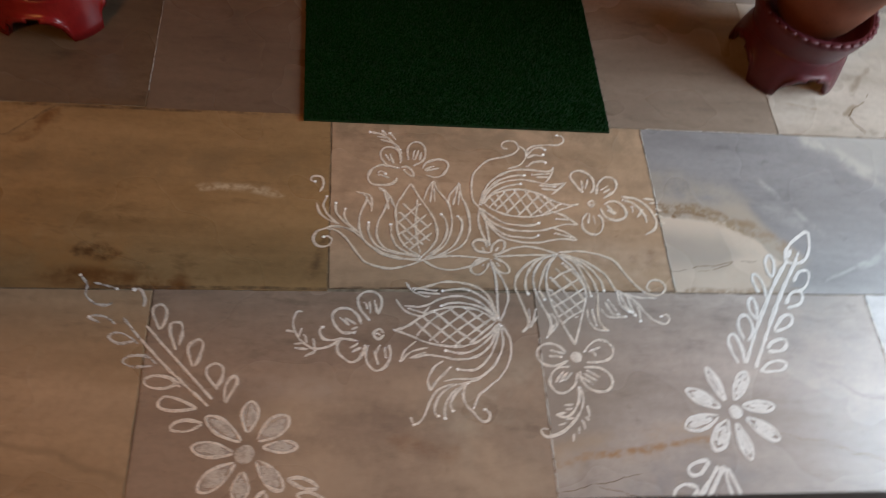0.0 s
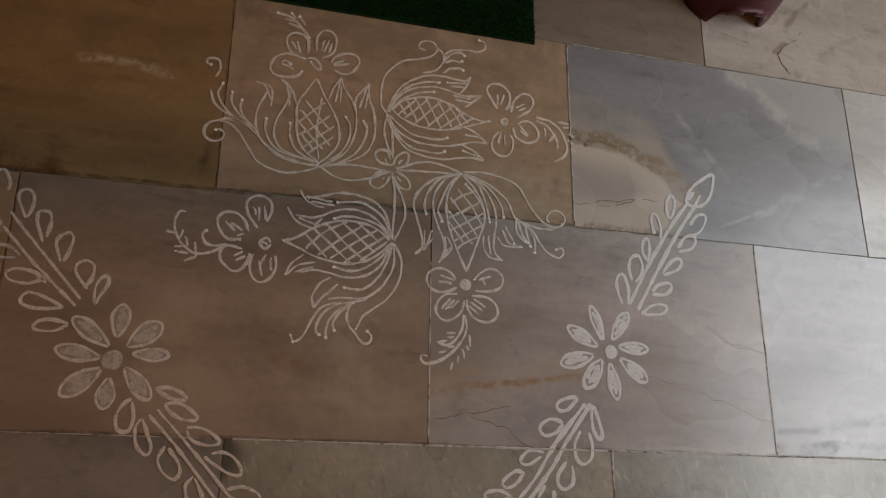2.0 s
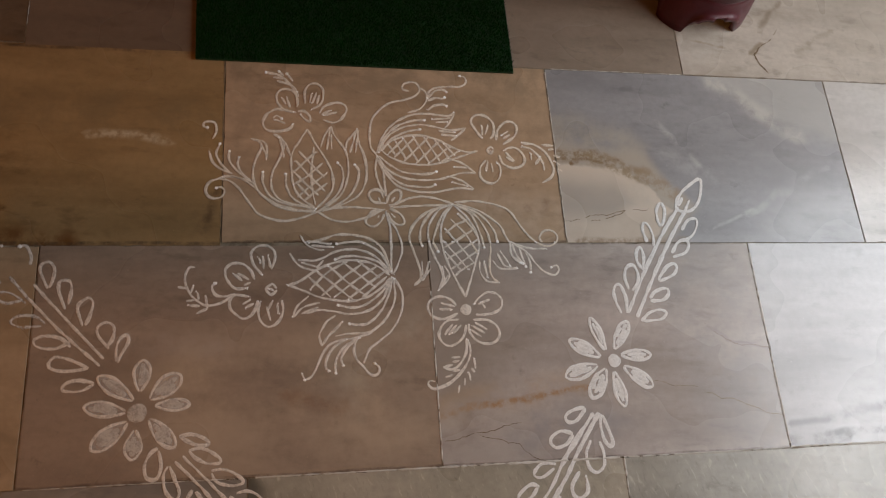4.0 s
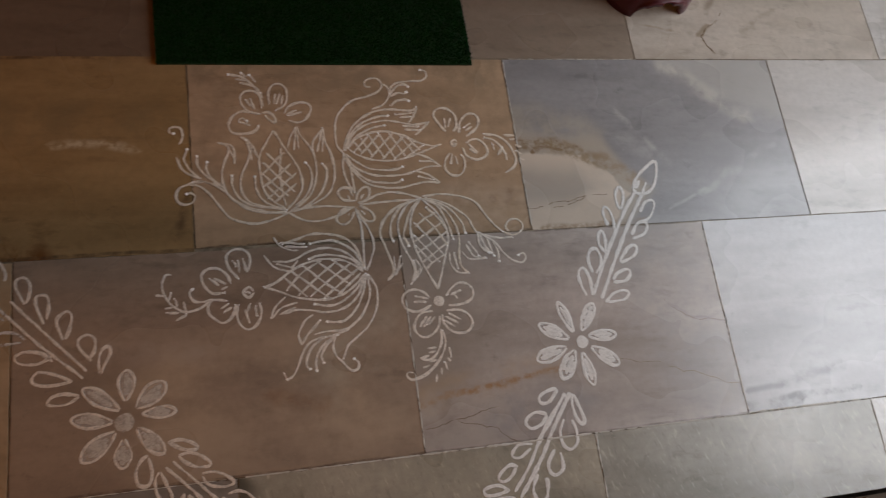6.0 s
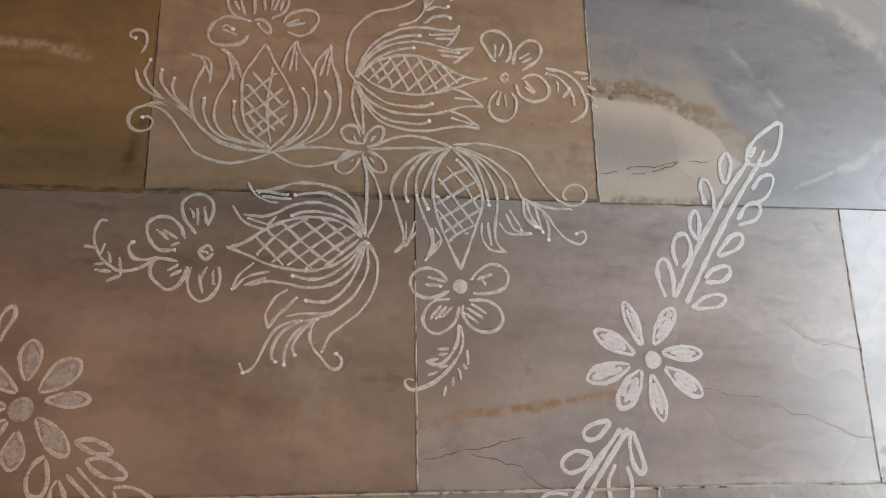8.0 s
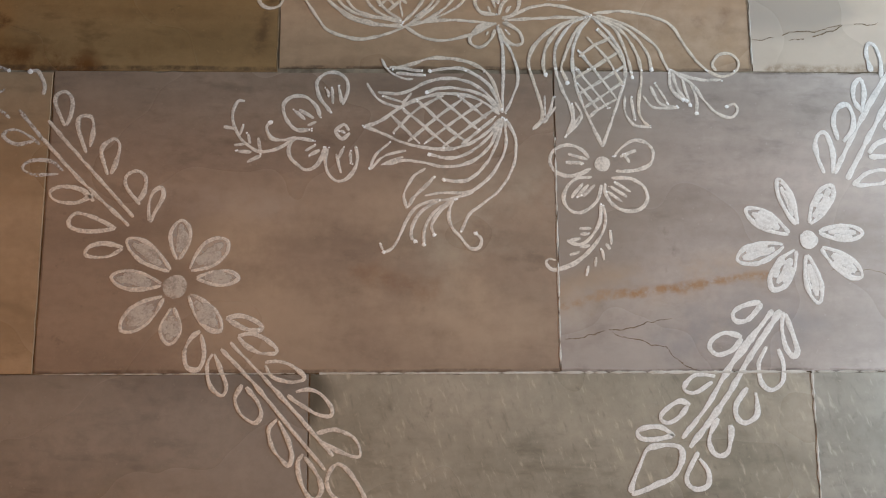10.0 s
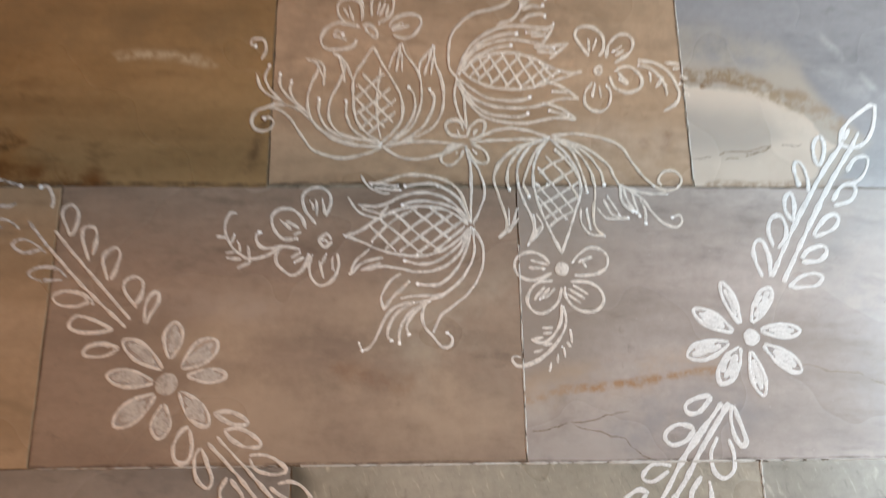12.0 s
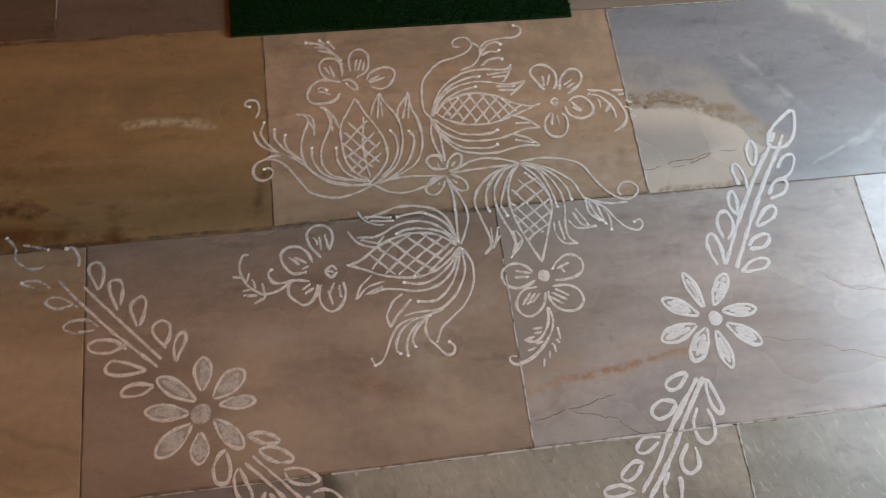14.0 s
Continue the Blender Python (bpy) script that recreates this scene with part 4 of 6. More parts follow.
stroke(lotus_north, "petal_line", 4.0, [(19.0, 22.9), (19.6, 21.0), (21.3, 18.3), (21.9, 15.6), (21.8, 12.9), (20.8, 9.8), (19.2, 7.9), (17.0, 6.4)])
stroke(lotus_north, "petal_tip_line", 3.7, [(19.0, 22.9), (17.7, 20.8), (17.0, 18.5)])
stroke(lotus_north, "petal_tip_line", 3.7, [(18.8, 22.4), (18.1, 18.1)])
stroke(lotus_north, "petal_tip_line", 3.7, [(19.0, 21.3), (19.0, 18.2)])
stroke(lotus_north, "petal_line", 4.0, [(23.1, 15.2), (23.8, 13.8), (23.3, 11.4), (22.1, 9.2), (20.6, 7.8), (18.6, 6.6)], dot=True)
stroke(lotus_north, "petal_line", 4.0, [(23.8, 22.4), (24.0, 19.7), (24.9, 16.9), (25.2, 13.7), (24.7, 11.0), (23.5, 9.0), (21.5, 7.7), (19.1, 6.6), (17.0, 6.0)])
stroke(lotus_north, "petal_tip_line", 3.7, [(23.8, 22.4), (22.0, 20.1), (21.4, 18.1)])
stroke(lotus_north, "petal_tip_line", 3.7, [(23.5, 21.8), (22.3, 17.6)])
stroke(lotus_north, "petal_tip_line", 3.7, [(23.7, 20.6), (23.3, 17.6)])
stroke(lotus_north, "tendril", 3.9, [(16.2, 5.9), (18.1, 6.4), (21.9, 6.8), (25.6, 6.6), (28.2, 6.3)])
stroke(lotus_north, "tendril", 3.9, [(16.2, 5.8), (18.8, 4.3), (21.6, 4.0), (24.9, 4.8), (26.9, 5.9), (28.2, 6.4)])
stroke(lotus_north, "tendril", 3.9, [(-1.0, 10.2), (-0.3, 10.4), (0.4, 9.7), (-0.1, 8.6), (-1.3, 8.2), (-2.5, 8.8), (-2.8, 10.0), (-2.1, 11.4), (-0.7, 12.0), (1.2, 12.7)], dot=True)
stroke(lotus_north, "tendril", 3.9, [(-2.5, 17.4), (-1.9, 15.5), (-0.6, 14.0), (1.6, 13.0)])
stroke(lotus_north, "tendril", 3.9, [(-0.6, 18.8), (-1.2, 17.0), (-0.7, 15.4), (0.3, 14.1), (1.2, 13.4)], dot=True)
stroke(lotus_north, "tendril", 3.9, [(1.0, 17.4), (1.0, 15.8), (1.7, 14.4), (3.0, 13.0), (4.8, 11.5)], dot=True)
stroke(lotus_north, "tendril", 3.9, [(2.7, 16.2), (2.5, 14.9), (3.2, 13.2), (4.8, 11.6)], dot=True)
stroke(lotus_north, "tendril", 3.9, [(1.2, 12.6), (4.8, 11.5), (5.8, 9.8)])
stroke(lotus_north, "tendril", 3.9, [(-2.8, 22.0), (-3.5, 22.2), (-3.4, 23.0), (-2.4, 23.3), (-1.5, 22.8), (-1.3, 21.3), (-1.9, 19.8)], dot=True)

flower_north = drawing("flower_drawing", "thin white four-petal flower with feathery sprig, drawn beside the mat", "flower drawings")
stroke(flower_north, "petal", 4.2, [(13.0, 27.0), (12.8, 29.1), (11.8, 30.3), (10.1, 30.3), (9.2, 29.1), (9.4, 27.6), (10.5, 26.2), (12.4, 25.6)])
stroke(flower_north, "petal", 4.2, [(14.4, 27.5), (14.3, 29.8), (15.0, 31.4), (16.3, 31.9), (17.5, 31.0), (17.7, 29.0), (17.0, 27.3), (15.6, 26.4)])
stroke(flower_north, "petal", 4.2, [(17.0, 25.6), (17.8, 27.0), (19.8, 27.9), (21.5, 27.6), (21.9, 26.3), (20.9, 24.5), (19.4, 23.7), (17.6, 24.2)])
stroke(flower_north, "petal", 4.2, [(12.4, 25.6), (9.5, 26.2), (7.7, 25.3), (6.8, 23.6), (7.3, 22.0), (9.2, 21.6), (11.3, 22.1), (12.2, 23.3)])
stroke(flower_north, "petal_mark", 3.9, [(11.0, 28.9), (11.6, 26.6)])
stroke(flower_north, "petal_mark", 3.9, [(10.2, 28.6), (10.9, 27.2)])
stroke(flower_north, "petal_mark", 3.9, [(15.6, 29.7), (15.2, 27.7)])
stroke(flower_north, "petal_mark", 3.9, [(16.4, 29.8), (15.7, 27.6)])
stroke(flower_north, "petal_mark", 3.9, [(16.9, 29.3), (16.5, 27.5)])
stroke(flower_north, "petal_mark", 3.9, [(17.3, 25.3), (19.0, 26.3)])
stroke(flower_north, "petal_mark", 3.9, [(17.8, 25.2), (20.2, 25.9)])
stroke(flower_north, "petal_mark", 3.9, [(10.1, 24.2), (9.2, 24.8), (8.6, 24.3)], dot=True)
stroke(flower_north, "petal_mark", 3.9, [(8.9, 24.0), (10.8, 23.3)])
stroke(flower_north, "flower_eye", 5.3, [(13.0, 25.8), (14.1, 25.9), (15.1, 24.9), (15.1, 23.8), (14.2, 24.3), (13.5, 25.2)])
stroke(flower_north, "leaf_line", 4.2, [(7.3, 33.9), (9.6, 33.4), (11.4, 31.8), (12.7, 29.9), (13.2, 28.9)], dot=True)
stroke(flower_north, "leaf_line", 4.2, [(9.7, 34.2), (10.5, 33.3)], dot=True)
stroke(flower_north, "leaf_line", 4.2, [(11.1, 33.8), (12.1, 32.4)], dot=True)
stroke(flower_north, "leaf_line", 4.2, [(8.6, 32.9), (11.0, 32.6)])
stroke(flower_north, "leaf_line", 4.2, [(9.3, 32.2), (11.9, 31.3), (13.0, 30.0)])

lotus_east = drawing("lotus_drawing", "white rice-paste lotus drawn lying sideways on the beige slab", "lotus drawings")
stroke(lotus_east, "bulb_outline", 4.0, [(28.0, 18.3), (30.2, 20.3), (33.3, 21.4), (36.2, 21.4), (39.1, 20.5), (41.8, 19.0), (44.6, 18.2), (46.3, 18.5)])
stroke(lotus_east, "bulb_outline", 4.0, [(28.0, 18.3), (29.7, 16.8), (32.5, 15.7), (36.3, 15.4), (39.4, 16.0), (42.5, 17.1), (46.0, 18.4)])
stroke(lotus_east, "lattice_line", 3.8, [(29.4, 19.5), (30.7, 17.2)])
stroke(lotus_east, "lattice_line", 3.8, [(30.7, 20.3), (32.6, 16.4)])
stroke(lotus_east, "lattice_line", 3.8, [(32.2, 20.9), (34.9, 15.9)])
stroke(lotus_east, "lattice_line", 3.8, [(34.2, 21.1), (36.9, 15.8)])
stroke(lotus_east, "lattice_line", 3.8, [(36.2, 21.2), (38.9, 16.2)])
stroke(lotus_east, "lattice_line", 3.8, [(38.1, 20.8), (40.7, 16.8)])
stroke(lotus_east, "lattice_line", 3.8, [(39.9, 19.8), (41.9, 17.4)])
stroke(lotus_east, "lattice_line", 3.8, [(29.3, 17.5), (32.2, 20.6)])
stroke(lotus_east, "lattice_line", 3.8, [(30.4, 16.8), (34.4, 21.0)])
stroke(lotus_east, "lattice_line", 3.8, [(32.2, 16.1), (36.9, 21.0)])
stroke(lotus_east, "lattice_line", 3.8, [(34.4, 15.7), (39.0, 20.4)])
stroke(lotus_east, "lattice_line", 3.8, [(36.5, 15.5), (40.9, 19.3)])
stroke(lotus_east, "lattice_line", 3.8, [(38.8, 15.8), (42.7, 18.5)])
stroke(lotus_east, "petal_line", 4.0, [(27.2, 17.6), (28.1, 20.5), (30.4, 23.7), (33.7, 25.7), (36.9, 26.2), (39.9, 25.9), (41.4, 25.9), (42.4, 26.6)])
stroke(lotus_east, "petal_tip_line", 3.7, [(42.4, 26.5), (41.5, 24.7), (40.4, 23.3)])
stroke(lotus_east, "petal_tip_line", 3.7, [(37.9, 25.0), (41.6, 25.4)])
stroke(lotus_east, "petal_tip_line", 3.7, [(38.7, 24.4), (41.0, 24.6)])
stroke(lotus_east, "petal_line", 4.0, [(36.5, 24.8), (34.2, 24.6), (31.0, 23.2), (28.5, 20.5), (27.5, 17.8)], dot=True)
stroke(lotus_east, "petal_line", 4.0, [(27.6, 17.8), (29.3, 21.0), (32.0, 23.0), (35.6, 23.8), (38.5, 23.4), (41.4, 22.8), (44.3, 23.3)])
stroke(lotus_east, "petal_tip_line", 3.7, [(44.3, 23.3), (42.8, 21.8), (41.3, 20.6)])
stroke(lotus_east, "petal_tip_line", 3.7, [(39.1, 22.6), (42.1, 22.3)])
stroke(lotus_east, "petal_tip_line", 3.7, [(39.5, 21.8), (42.4, 21.6)])
stroke(lotus_east, "petal_line", 4.0, [(35.6, 22.8), (32.9, 22.2), (29.9, 20.5), (28.1, 18.1)], dot=True)
stroke(lotus_east, "petal_line", 4.0, [(38.1, 14.1), (36.8, 13.6), (34.6, 13.5), (31.8, 13.9), (29.5, 15.3), (27.5, 17.0)], dot=True)
stroke(lotus_east, "petal_line", 4.0, [(27.3, 16.9), (28.9, 14.4), (31.6, 12.8), (34.9, 12.3), (38.3, 12.5), (40.1, 12.9)])
stroke(lotus_east, "petal_tip_line", 3.7, [(40.5, 16.8), (43.2, 15.8), (45.5, 13.9)])
stroke(lotus_east, "petal_tip_line", 3.7, [(40.1, 12.9), (42.9, 13.9), (45.5, 13.9)])
stroke(lotus_east, "petal_tip_line", 3.7, [(41.4, 15.1), (44.3, 15.0)])
stroke(lotus_east, "petal_line", 4.0, [(37.7, 11.4), (36.4, 10.9), (33.7, 11.0), (31.4, 11.5), (29.3, 13.3), (27.6, 16.1)], dot=True)
stroke(lotus_east, "petal_line", 4.0, [(27.1, 16.7), (28.8, 13.3), (30.9, 11.0), (34.1, 10.0), (37.4, 9.9), (39.9, 10.4), (42.4, 10.8), (44.8, 10.5)])
stroke(lotus_east, "petal_tip_line", 3.7, [(40.2, 13.2), (42.7, 12.3), (44.9, 10.6)])
stroke(lotus_east, "petal_tip_line", 3.7, [(40.9, 12.0), (43.9, 11.1)])
stroke(lotus_east, "tendril", 3.9, [(27.2, 17.1), (26.1, 19.0), (26.1, 22.3), (26.6, 24.6), (28.1, 26.7), (30.2, 28.3), (32.8, 29.0), (35.0, 30.0), (36.0, 31.3), (35.6, 32.6), (34.4, 33.0), (33.0, 32.5), (32.8, 31.3), (33.9, 31.0)])
stroke(lotus_east, "tendril", 3.9, [(36.0, 31.8), (37.1, 31.0), (37.2, 29.1), (35.9, 27.3), (33.4, 26.2)])
stroke(lotus_east, "tendril", 3.9, [(44.1, 34.8), (45.1, 34.5), (45.2, 33.3), (44.0, 32.4), (41.9, 32.3), (39.3, 32.0), (37.8, 31.0), (37.2, 29.1)], dot=True)
stroke(lotus_east, "leaf_line", 4.2, [(41.2, 31.1), (40.3, 31.6), (38.8, 31.1), (37.4, 29.5)], dot=True)
stroke(lotus_east, "leaf_line", 4.2, [(40.8, 29.9), (40.3, 29.6), (38.9, 29.7), (37.5, 29.0)], dot=True)
stroke(lotus_east, "leaf_line", 4.2, [(41.0, 28.0), (40.3, 28.3), (38.4, 27.9), (37.3, 26.9)], dot=True)
stroke(lotus_east, "tendril", 3.9, [(27.2, 17.1), (26.8, 14.1), (27.4, 11.3), (28.4, 9.1)])
stroke(lotus_east, "tendril", 3.9, [(27.4, 17.0), (28.1, 14.5), (28.3, 11.8), (28.5, 9.1)])

flower_east = drawing("flower_drawing", "white four-petal flower with ringed eye and feathered sprig", "flower drawings")
stroke(flower_east, "petal", 4.6, [(47.4, 21.2), (46.3, 23.0), (45.5, 24.7), (46.1, 25.9), (47.7, 26.3), (49.1, 25.6), (49.9, 24.2), (49.7, 22.1), (49.0, 21.2)])
stroke(flower_east, "petal", 4.6, [(50.1, 20.9), (50.7, 23.2), (52.2, 24.8), (53.7, 24.9), (54.5, 23.7), (53.8, 21.8), (52.3, 20.7), (51.4, 20.0)])
stroke(flower_east, "petal", 4.6, [(51.4, 18.6), (52.3, 19.3), (53.9, 19.3), (55.1, 18.0), (55.3, 16.5), (54.4, 15.5), (52.6, 15.1), (51.0, 16.0), (50.4, 17.7)])
stroke(flower_east, "petal", 4.6, [(47.7, 16.6), (46.6, 15.1), (46.4, 13.2), (47.5, 12.0), (49.1, 12.0), (50.1, 13.3), (50.4, 15.1), (50.0, 16.1)])
stroke(flower_east, "flower_eye", 4.8, [(49.4, 18.7), (48.7, 18.1), (48.2, 18.8), (49.0, 19.4), (49.4, 18.9)])
stroke(flower_east, "petal_mark", 4.2, [(48.6, 18.8), (49.0, 18.6)])
stroke(flower_east, "petal_mark", 4.2, [(47.6, 24.0), (47.5, 21.9)])
stroke(flower_east, "petal_mark", 4.2, [(48.8, 24.0), (48.1, 22.1)])
stroke(flower_east, "petal_mark", 4.2, [(51.3, 22.0), (52.7, 22.9)])
stroke(flower_east, "petal_mark", 4.2, [(51.5, 21.3), (53.0, 22.2)])
stroke(flower_east, "petal_mark", 4.2, [(51.7, 18.4), (53.3, 16.6)])
stroke(flower_east, "petal_mark", 4.2, [(51.8, 17.4), (53.1, 16.4)])
stroke(flower_east, "petal_mark", 4.2, [(48.1, 16.3), (47.5, 14.3)])
stroke(flower_east, "petal_mark", 4.2, [(48.7, 16.0), (48.9, 14.2)])
stroke(flower_east, "leaf_line", 4.6, [(55.1, 20.5), (57.6, 20.1), (59.4, 18.8), (60.5, 16.9), (60.9, 14.9), (60.2, 13.3), (58.3, 12.1)])
stroke(flower_east, "leaf_line", 4.6, [(55.0, 19.7), (56.9, 19.2), (58.4, 17.4), (58.9, 16.1)])
stroke(flower_east, "petal_mark", 4.2, [(56.7, 18.3), (56.7, 16.9)])
stroke(flower_east, "petal_mark", 4.2, [(58.5, 17.5), (57.4, 15.9)])
stroke(flower_east, "petal_mark", 4.2, [(58.9, 16.2), (59.0, 14.7)])
stroke(flower_east, "petal_mark", 4.2, [(59.1, 20.2), (61.4, 20.0)])
stroke(flower_east, "petal_mark", 4.2, [(60.3, 19.1), (61.4, 19.3)])
stroke(flower_east, "petal_mark", 4.2, [(61.2, 18.0), (62.4, 17.5)])
stroke(flower_east, "petal_mark", 4.2, [(61.2, 16.8), (62.3, 15.9)])
stroke(flower_east, "petal_mark", 4.2, [(61.6, 15.1), (62.6, 14.6)])

lotus_south = drawing("lotus_drawing", "white rice-paste lotus drawn across a floor joint, with curling tendrils", "lotus drawings")
stroke(lotus_south, "bulb_outline", 4.0, [(40.7, 7.5), (39.1, 5.5), (38.1, 2.5), (38.2, -1.0), (39.1, -4.3), (40.5, -7.7), (41.6, -10.2)])
stroke(lotus_south, "bulb_outline", 4.0, [(40.7, 7.5), (42.9, 5.2), (44.5, 2.4), (44.9, -0.7), (44.0, -3.6), (42.8, -7.0), (41.6, -10.2)])
stroke(lotus_south, "lattice_line", 3.8, [(40.0, 4.6), (42.6, 1.6), (44.5, -2.0)])
stroke(lotus_south, "lattice_line", 3.8, [(38.9, 2.7), (41.8, -1.2), (43.6, -3.8)])
stroke(lotus_south, "lattice_line", 3.8, [(38.3, 0.5), (40.7, -2.6), (42.6, -5.2)])
stroke(lotus_south, "lattice_line", 3.8, [(38.7, -1.9), (41.2, -5.3)])
stroke(lotus_south, "lattice_line", 3.8, [(41.4, 5.7), (43.6, 3.3), (44.8, 1.1)])
stroke(lotus_south, "lattice_line", 3.8, [(43.1, 4.5), (40.7, 3.3), (38.9, 1.9)])
stroke(lotus_south, "lattice_line", 3.8, [(44.2, 2.7), (40.7, 0.4), (38.3, -1.0)])
stroke(lotus_south, "lattice_line", 3.8, [(44.8, 0.7), (41.3, -1.6), (38.7, -3.2)])
stroke(lotus_south, "lattice_line", 3.8, [(44.7, -1.4), (41.4, -3.7), (39.4, -5.0)])
stroke(lotus_south, "lattice_line", 3.8, [(43.7, -3.8), (41.1, -5.3), (39.9, -6.4)])
stroke(lotus_south, "petal_line", 4.0, [(37.3, -1.7), (36.6, 0.4), (37.3, 2.6), (38.6, 5.4), (40.7, 7.5)], dot=True)
stroke(lotus_south, "petal_line", 4.0, [(40.4, 7.5), (37.8, 6.2), (35.9, 3.2), (35.8, 0.2), (36.5, -2.4), (37.5, -4.7), (37.7, -6.8), (36.9, -8.8)])
stroke(lotus_south, "petal_tip_line", 3.7, [(37.8, -4.5), (38.1, -7.5)])
stroke(lotus_south, "petal_tip_line", 3.7, [(38.2, -4.3), (39.0, -6.4), (36.8, -8.9)])
stroke(lotus_south, "petal_tip_line", 3.7, [(38.8, -6.1), (36.9, -8.8)])
stroke(lotus_south, "petal_line", 4.0, [(34.5, -0.6), (34.2, 0.9), (34.7, 3.3), (36.9, 6.2), (40.1, 7.3)], dot=True)
stroke(lotus_south, "petal_line", 4.0, [(39.7, 7.4), (35.9, 6.0), (33.2, 3.5), (32.3, 1.0), (32.9, -1.5), (33.8, -4.6), (33.9, -6.6), (32.7, -7.9)])
stroke(lotus_south, "petal_tip_line", 3.7, [(34.3, -3.4), (34.3, -6.1)])
stroke(lotus_south, "petal_tip_line", 3.7, [(35.5, -3.5), (34.6, -6.1), (32.7, -8.0)])
stroke(lotus_south, "petal_tip_line", 3.7, [(35.7, -4.9), (34.1, -7.1)])
stroke(lotus_south, "petal_line", 4.0, [(45.8, -0.9), (45.5, 0.8), (44.8, 3.4), (43.5, 6.0), (40.9, 7.5)], dot=True)
stroke(lotus_south, "petal_line", 4.0, [(41.1, 7.4), (44.4, 5.6), (46.3, 2.8), (47.0, -0.4), (46.6, -3.4), (46.5, -5.6), (47.0, -6.8), (47.8, -7.5)])
stroke(lotus_south, "petal_tip_line", 3.7, [(44.7, -3.4), (44.7, -5.6), (45.8, -7.3), (47.8, -7.6)])
stroke(lotus_south, "petal_tip_line", 3.7, [(45.5, -3.6), (45.9, -6.7)])
stroke(lotus_south, "petal_line", 4.0, [(48.4, 0.2), (47.8, 2.6), (45.4, 5.6), (41.4, 7.4)], dot=True)
stroke(lotus_south, "petal_line", 4.0, [(41.4, 7.6), (45.5, 6.2), (48.9, 3.6), (50.0, 1.4), (50.6, 0.1)])
stroke(lotus_south, "petal_tip_line", 3.7, [(47.1, -3.4), (48.4, -4.9), (51.6, -5.0)])
stroke(lotus_south, "petal_tip_line", 3.7, [(48.1, -2.1), (49.3, -4.4), (51.6, -4.9)])
stroke(lotus_south, "petal_tip_line", 3.7, [(48.7, -1.6), (50.3, -4.4)])
stroke(lotus_south, "tendril", 3.9, [(41.0, 7.9), (44.9, 8.2), (48.7, 7.5), (51.3, 6.2), (52.8, 3.7), (54.3, 1.5), (55.9, 0.0), (57.7, -0.7), (59.4, 0.0), (59.9, 1.3), (58.9, 2.4), (57.4, 2.3), (56.4, 1.0), (56.9, 0.1)])
stroke(lotus_south, "tendril", 3.9, [(50.4, 0.3), (52.4, -0.6), (55.2, -1.2), (57.5, -1.1)])
stroke(lotus_south, "tendril", 3.9, [(58.0, -4.8), (59.0, -4.4), (59.4, -5.3), (58.5, -6.2), (56.7, -5.7), (55.1, -4.0), (53.6, -1.8), (51.5, -0.4)], dot=True)
stroke(lotus_south, "leaf_line", 4.2, [(52.3, -3.9), (50.8, -2.4), (50.7, 0.1)], dot=True)
stroke(lotus_south, "leaf_line", 4.2, [(52.8, -4.0), (51.6, -2.3), (51.1, -0.1)], dot=True)
stroke(lotus_south, "leaf_line", 4.2, [(53.2, -4.6), (52.8, -3.0), (52.3, -1.1)], dot=True)
stroke(lotus_south, "leaf_line", 4.2, [(54.0, -5.7), (54.1, -3.6), (53.2, -1.4)], dot=True)
stroke(lotus_south, "tendril", 3.9, [(40.7, 7.5), (38.2, 8.5), (35.4, 9.0), (32.9, 8.7), (30.4, 7.6), (28.9, 7.0)])
stroke(lotus_south, "tendril", 3.9, [(40.4, 7.2), (37.0, 7.3), (33.2, 7.1), (29.2, 6.8)])

flower_centre = drawing("small_flower_drawing", "small white four-petal flower joining the four lotuses")
stroke(flower_centre, "petal", 4.6, [(28.1, 7.6), (26.2, 7.9), (25.4, 9.2), (26.0, 10.1), (27.4, 10.1), (28.1, 8.6)])
stroke(flower_centre, "petal", 4.6, [(28.5, 7.5), (29.0, 9.1), (30.3, 10.2), (31.2, 9.9), (31.0, 8.4), (29.9, 7.4), (28.9, 7.2)])
stroke(flower_centre, "petal", 4.6, [(29.0, 6.5), (30.2, 6.0), (31.2, 5.2), (31.6, 3.8), (30.6, 3.4), (29.3, 4.2), (28.7, 5.7)])
stroke(flower_centre, "petal", 4.6, [(27.9, 6.3), (26.0, 5.9), (24.8, 4.6), (24.9, 3.5), (26.1, 3.1), (27.3, 4.0), (28.0, 5.5)])
stroke(flower_centre, "petal_mark", 4.2, [(27.1, 8.7), (27.4, 7.9)])
stroke(flower_centre, "petal_mark", 4.2, [(29.9, 8.7), (29.5, 7.9)])
stroke(flower_centre, "petal_mark", 4.2, [(27.1, 5.3), (26.8, 4.8)])
stroke(flower_centre, "petal_mark", 4.2, [(29.5, 5.4), (29.9, 4.8)])
stroke(flower_centre, "tendril", 4.2, [(28.3, 6.1), (28.9, 3.4), (29.0, 0.3), (28.9, -2.6), (28.8, -5.8)])
stroke(flower_centre, "tendril", 4.2, [(28.8, 4.7), (30.2, 2.2), (30.9, -0.8), (30.3, -3.3), (29.1, -5.8)])

lotus_west = drawing("lotus_drawing", "white rice-paste lotus drawn on brown slab with trailing tendrils", "lotus drawings")
stroke(lotus_west, "bulb_outline", 4.0, [(11.1, -7.7), (13.2, -6.9), (15.6, -5.2), (18.0, -4.0), (20.7, -3.3), (23.9, -3.4), (26.5, -4.4), (28.4, -6.0)])
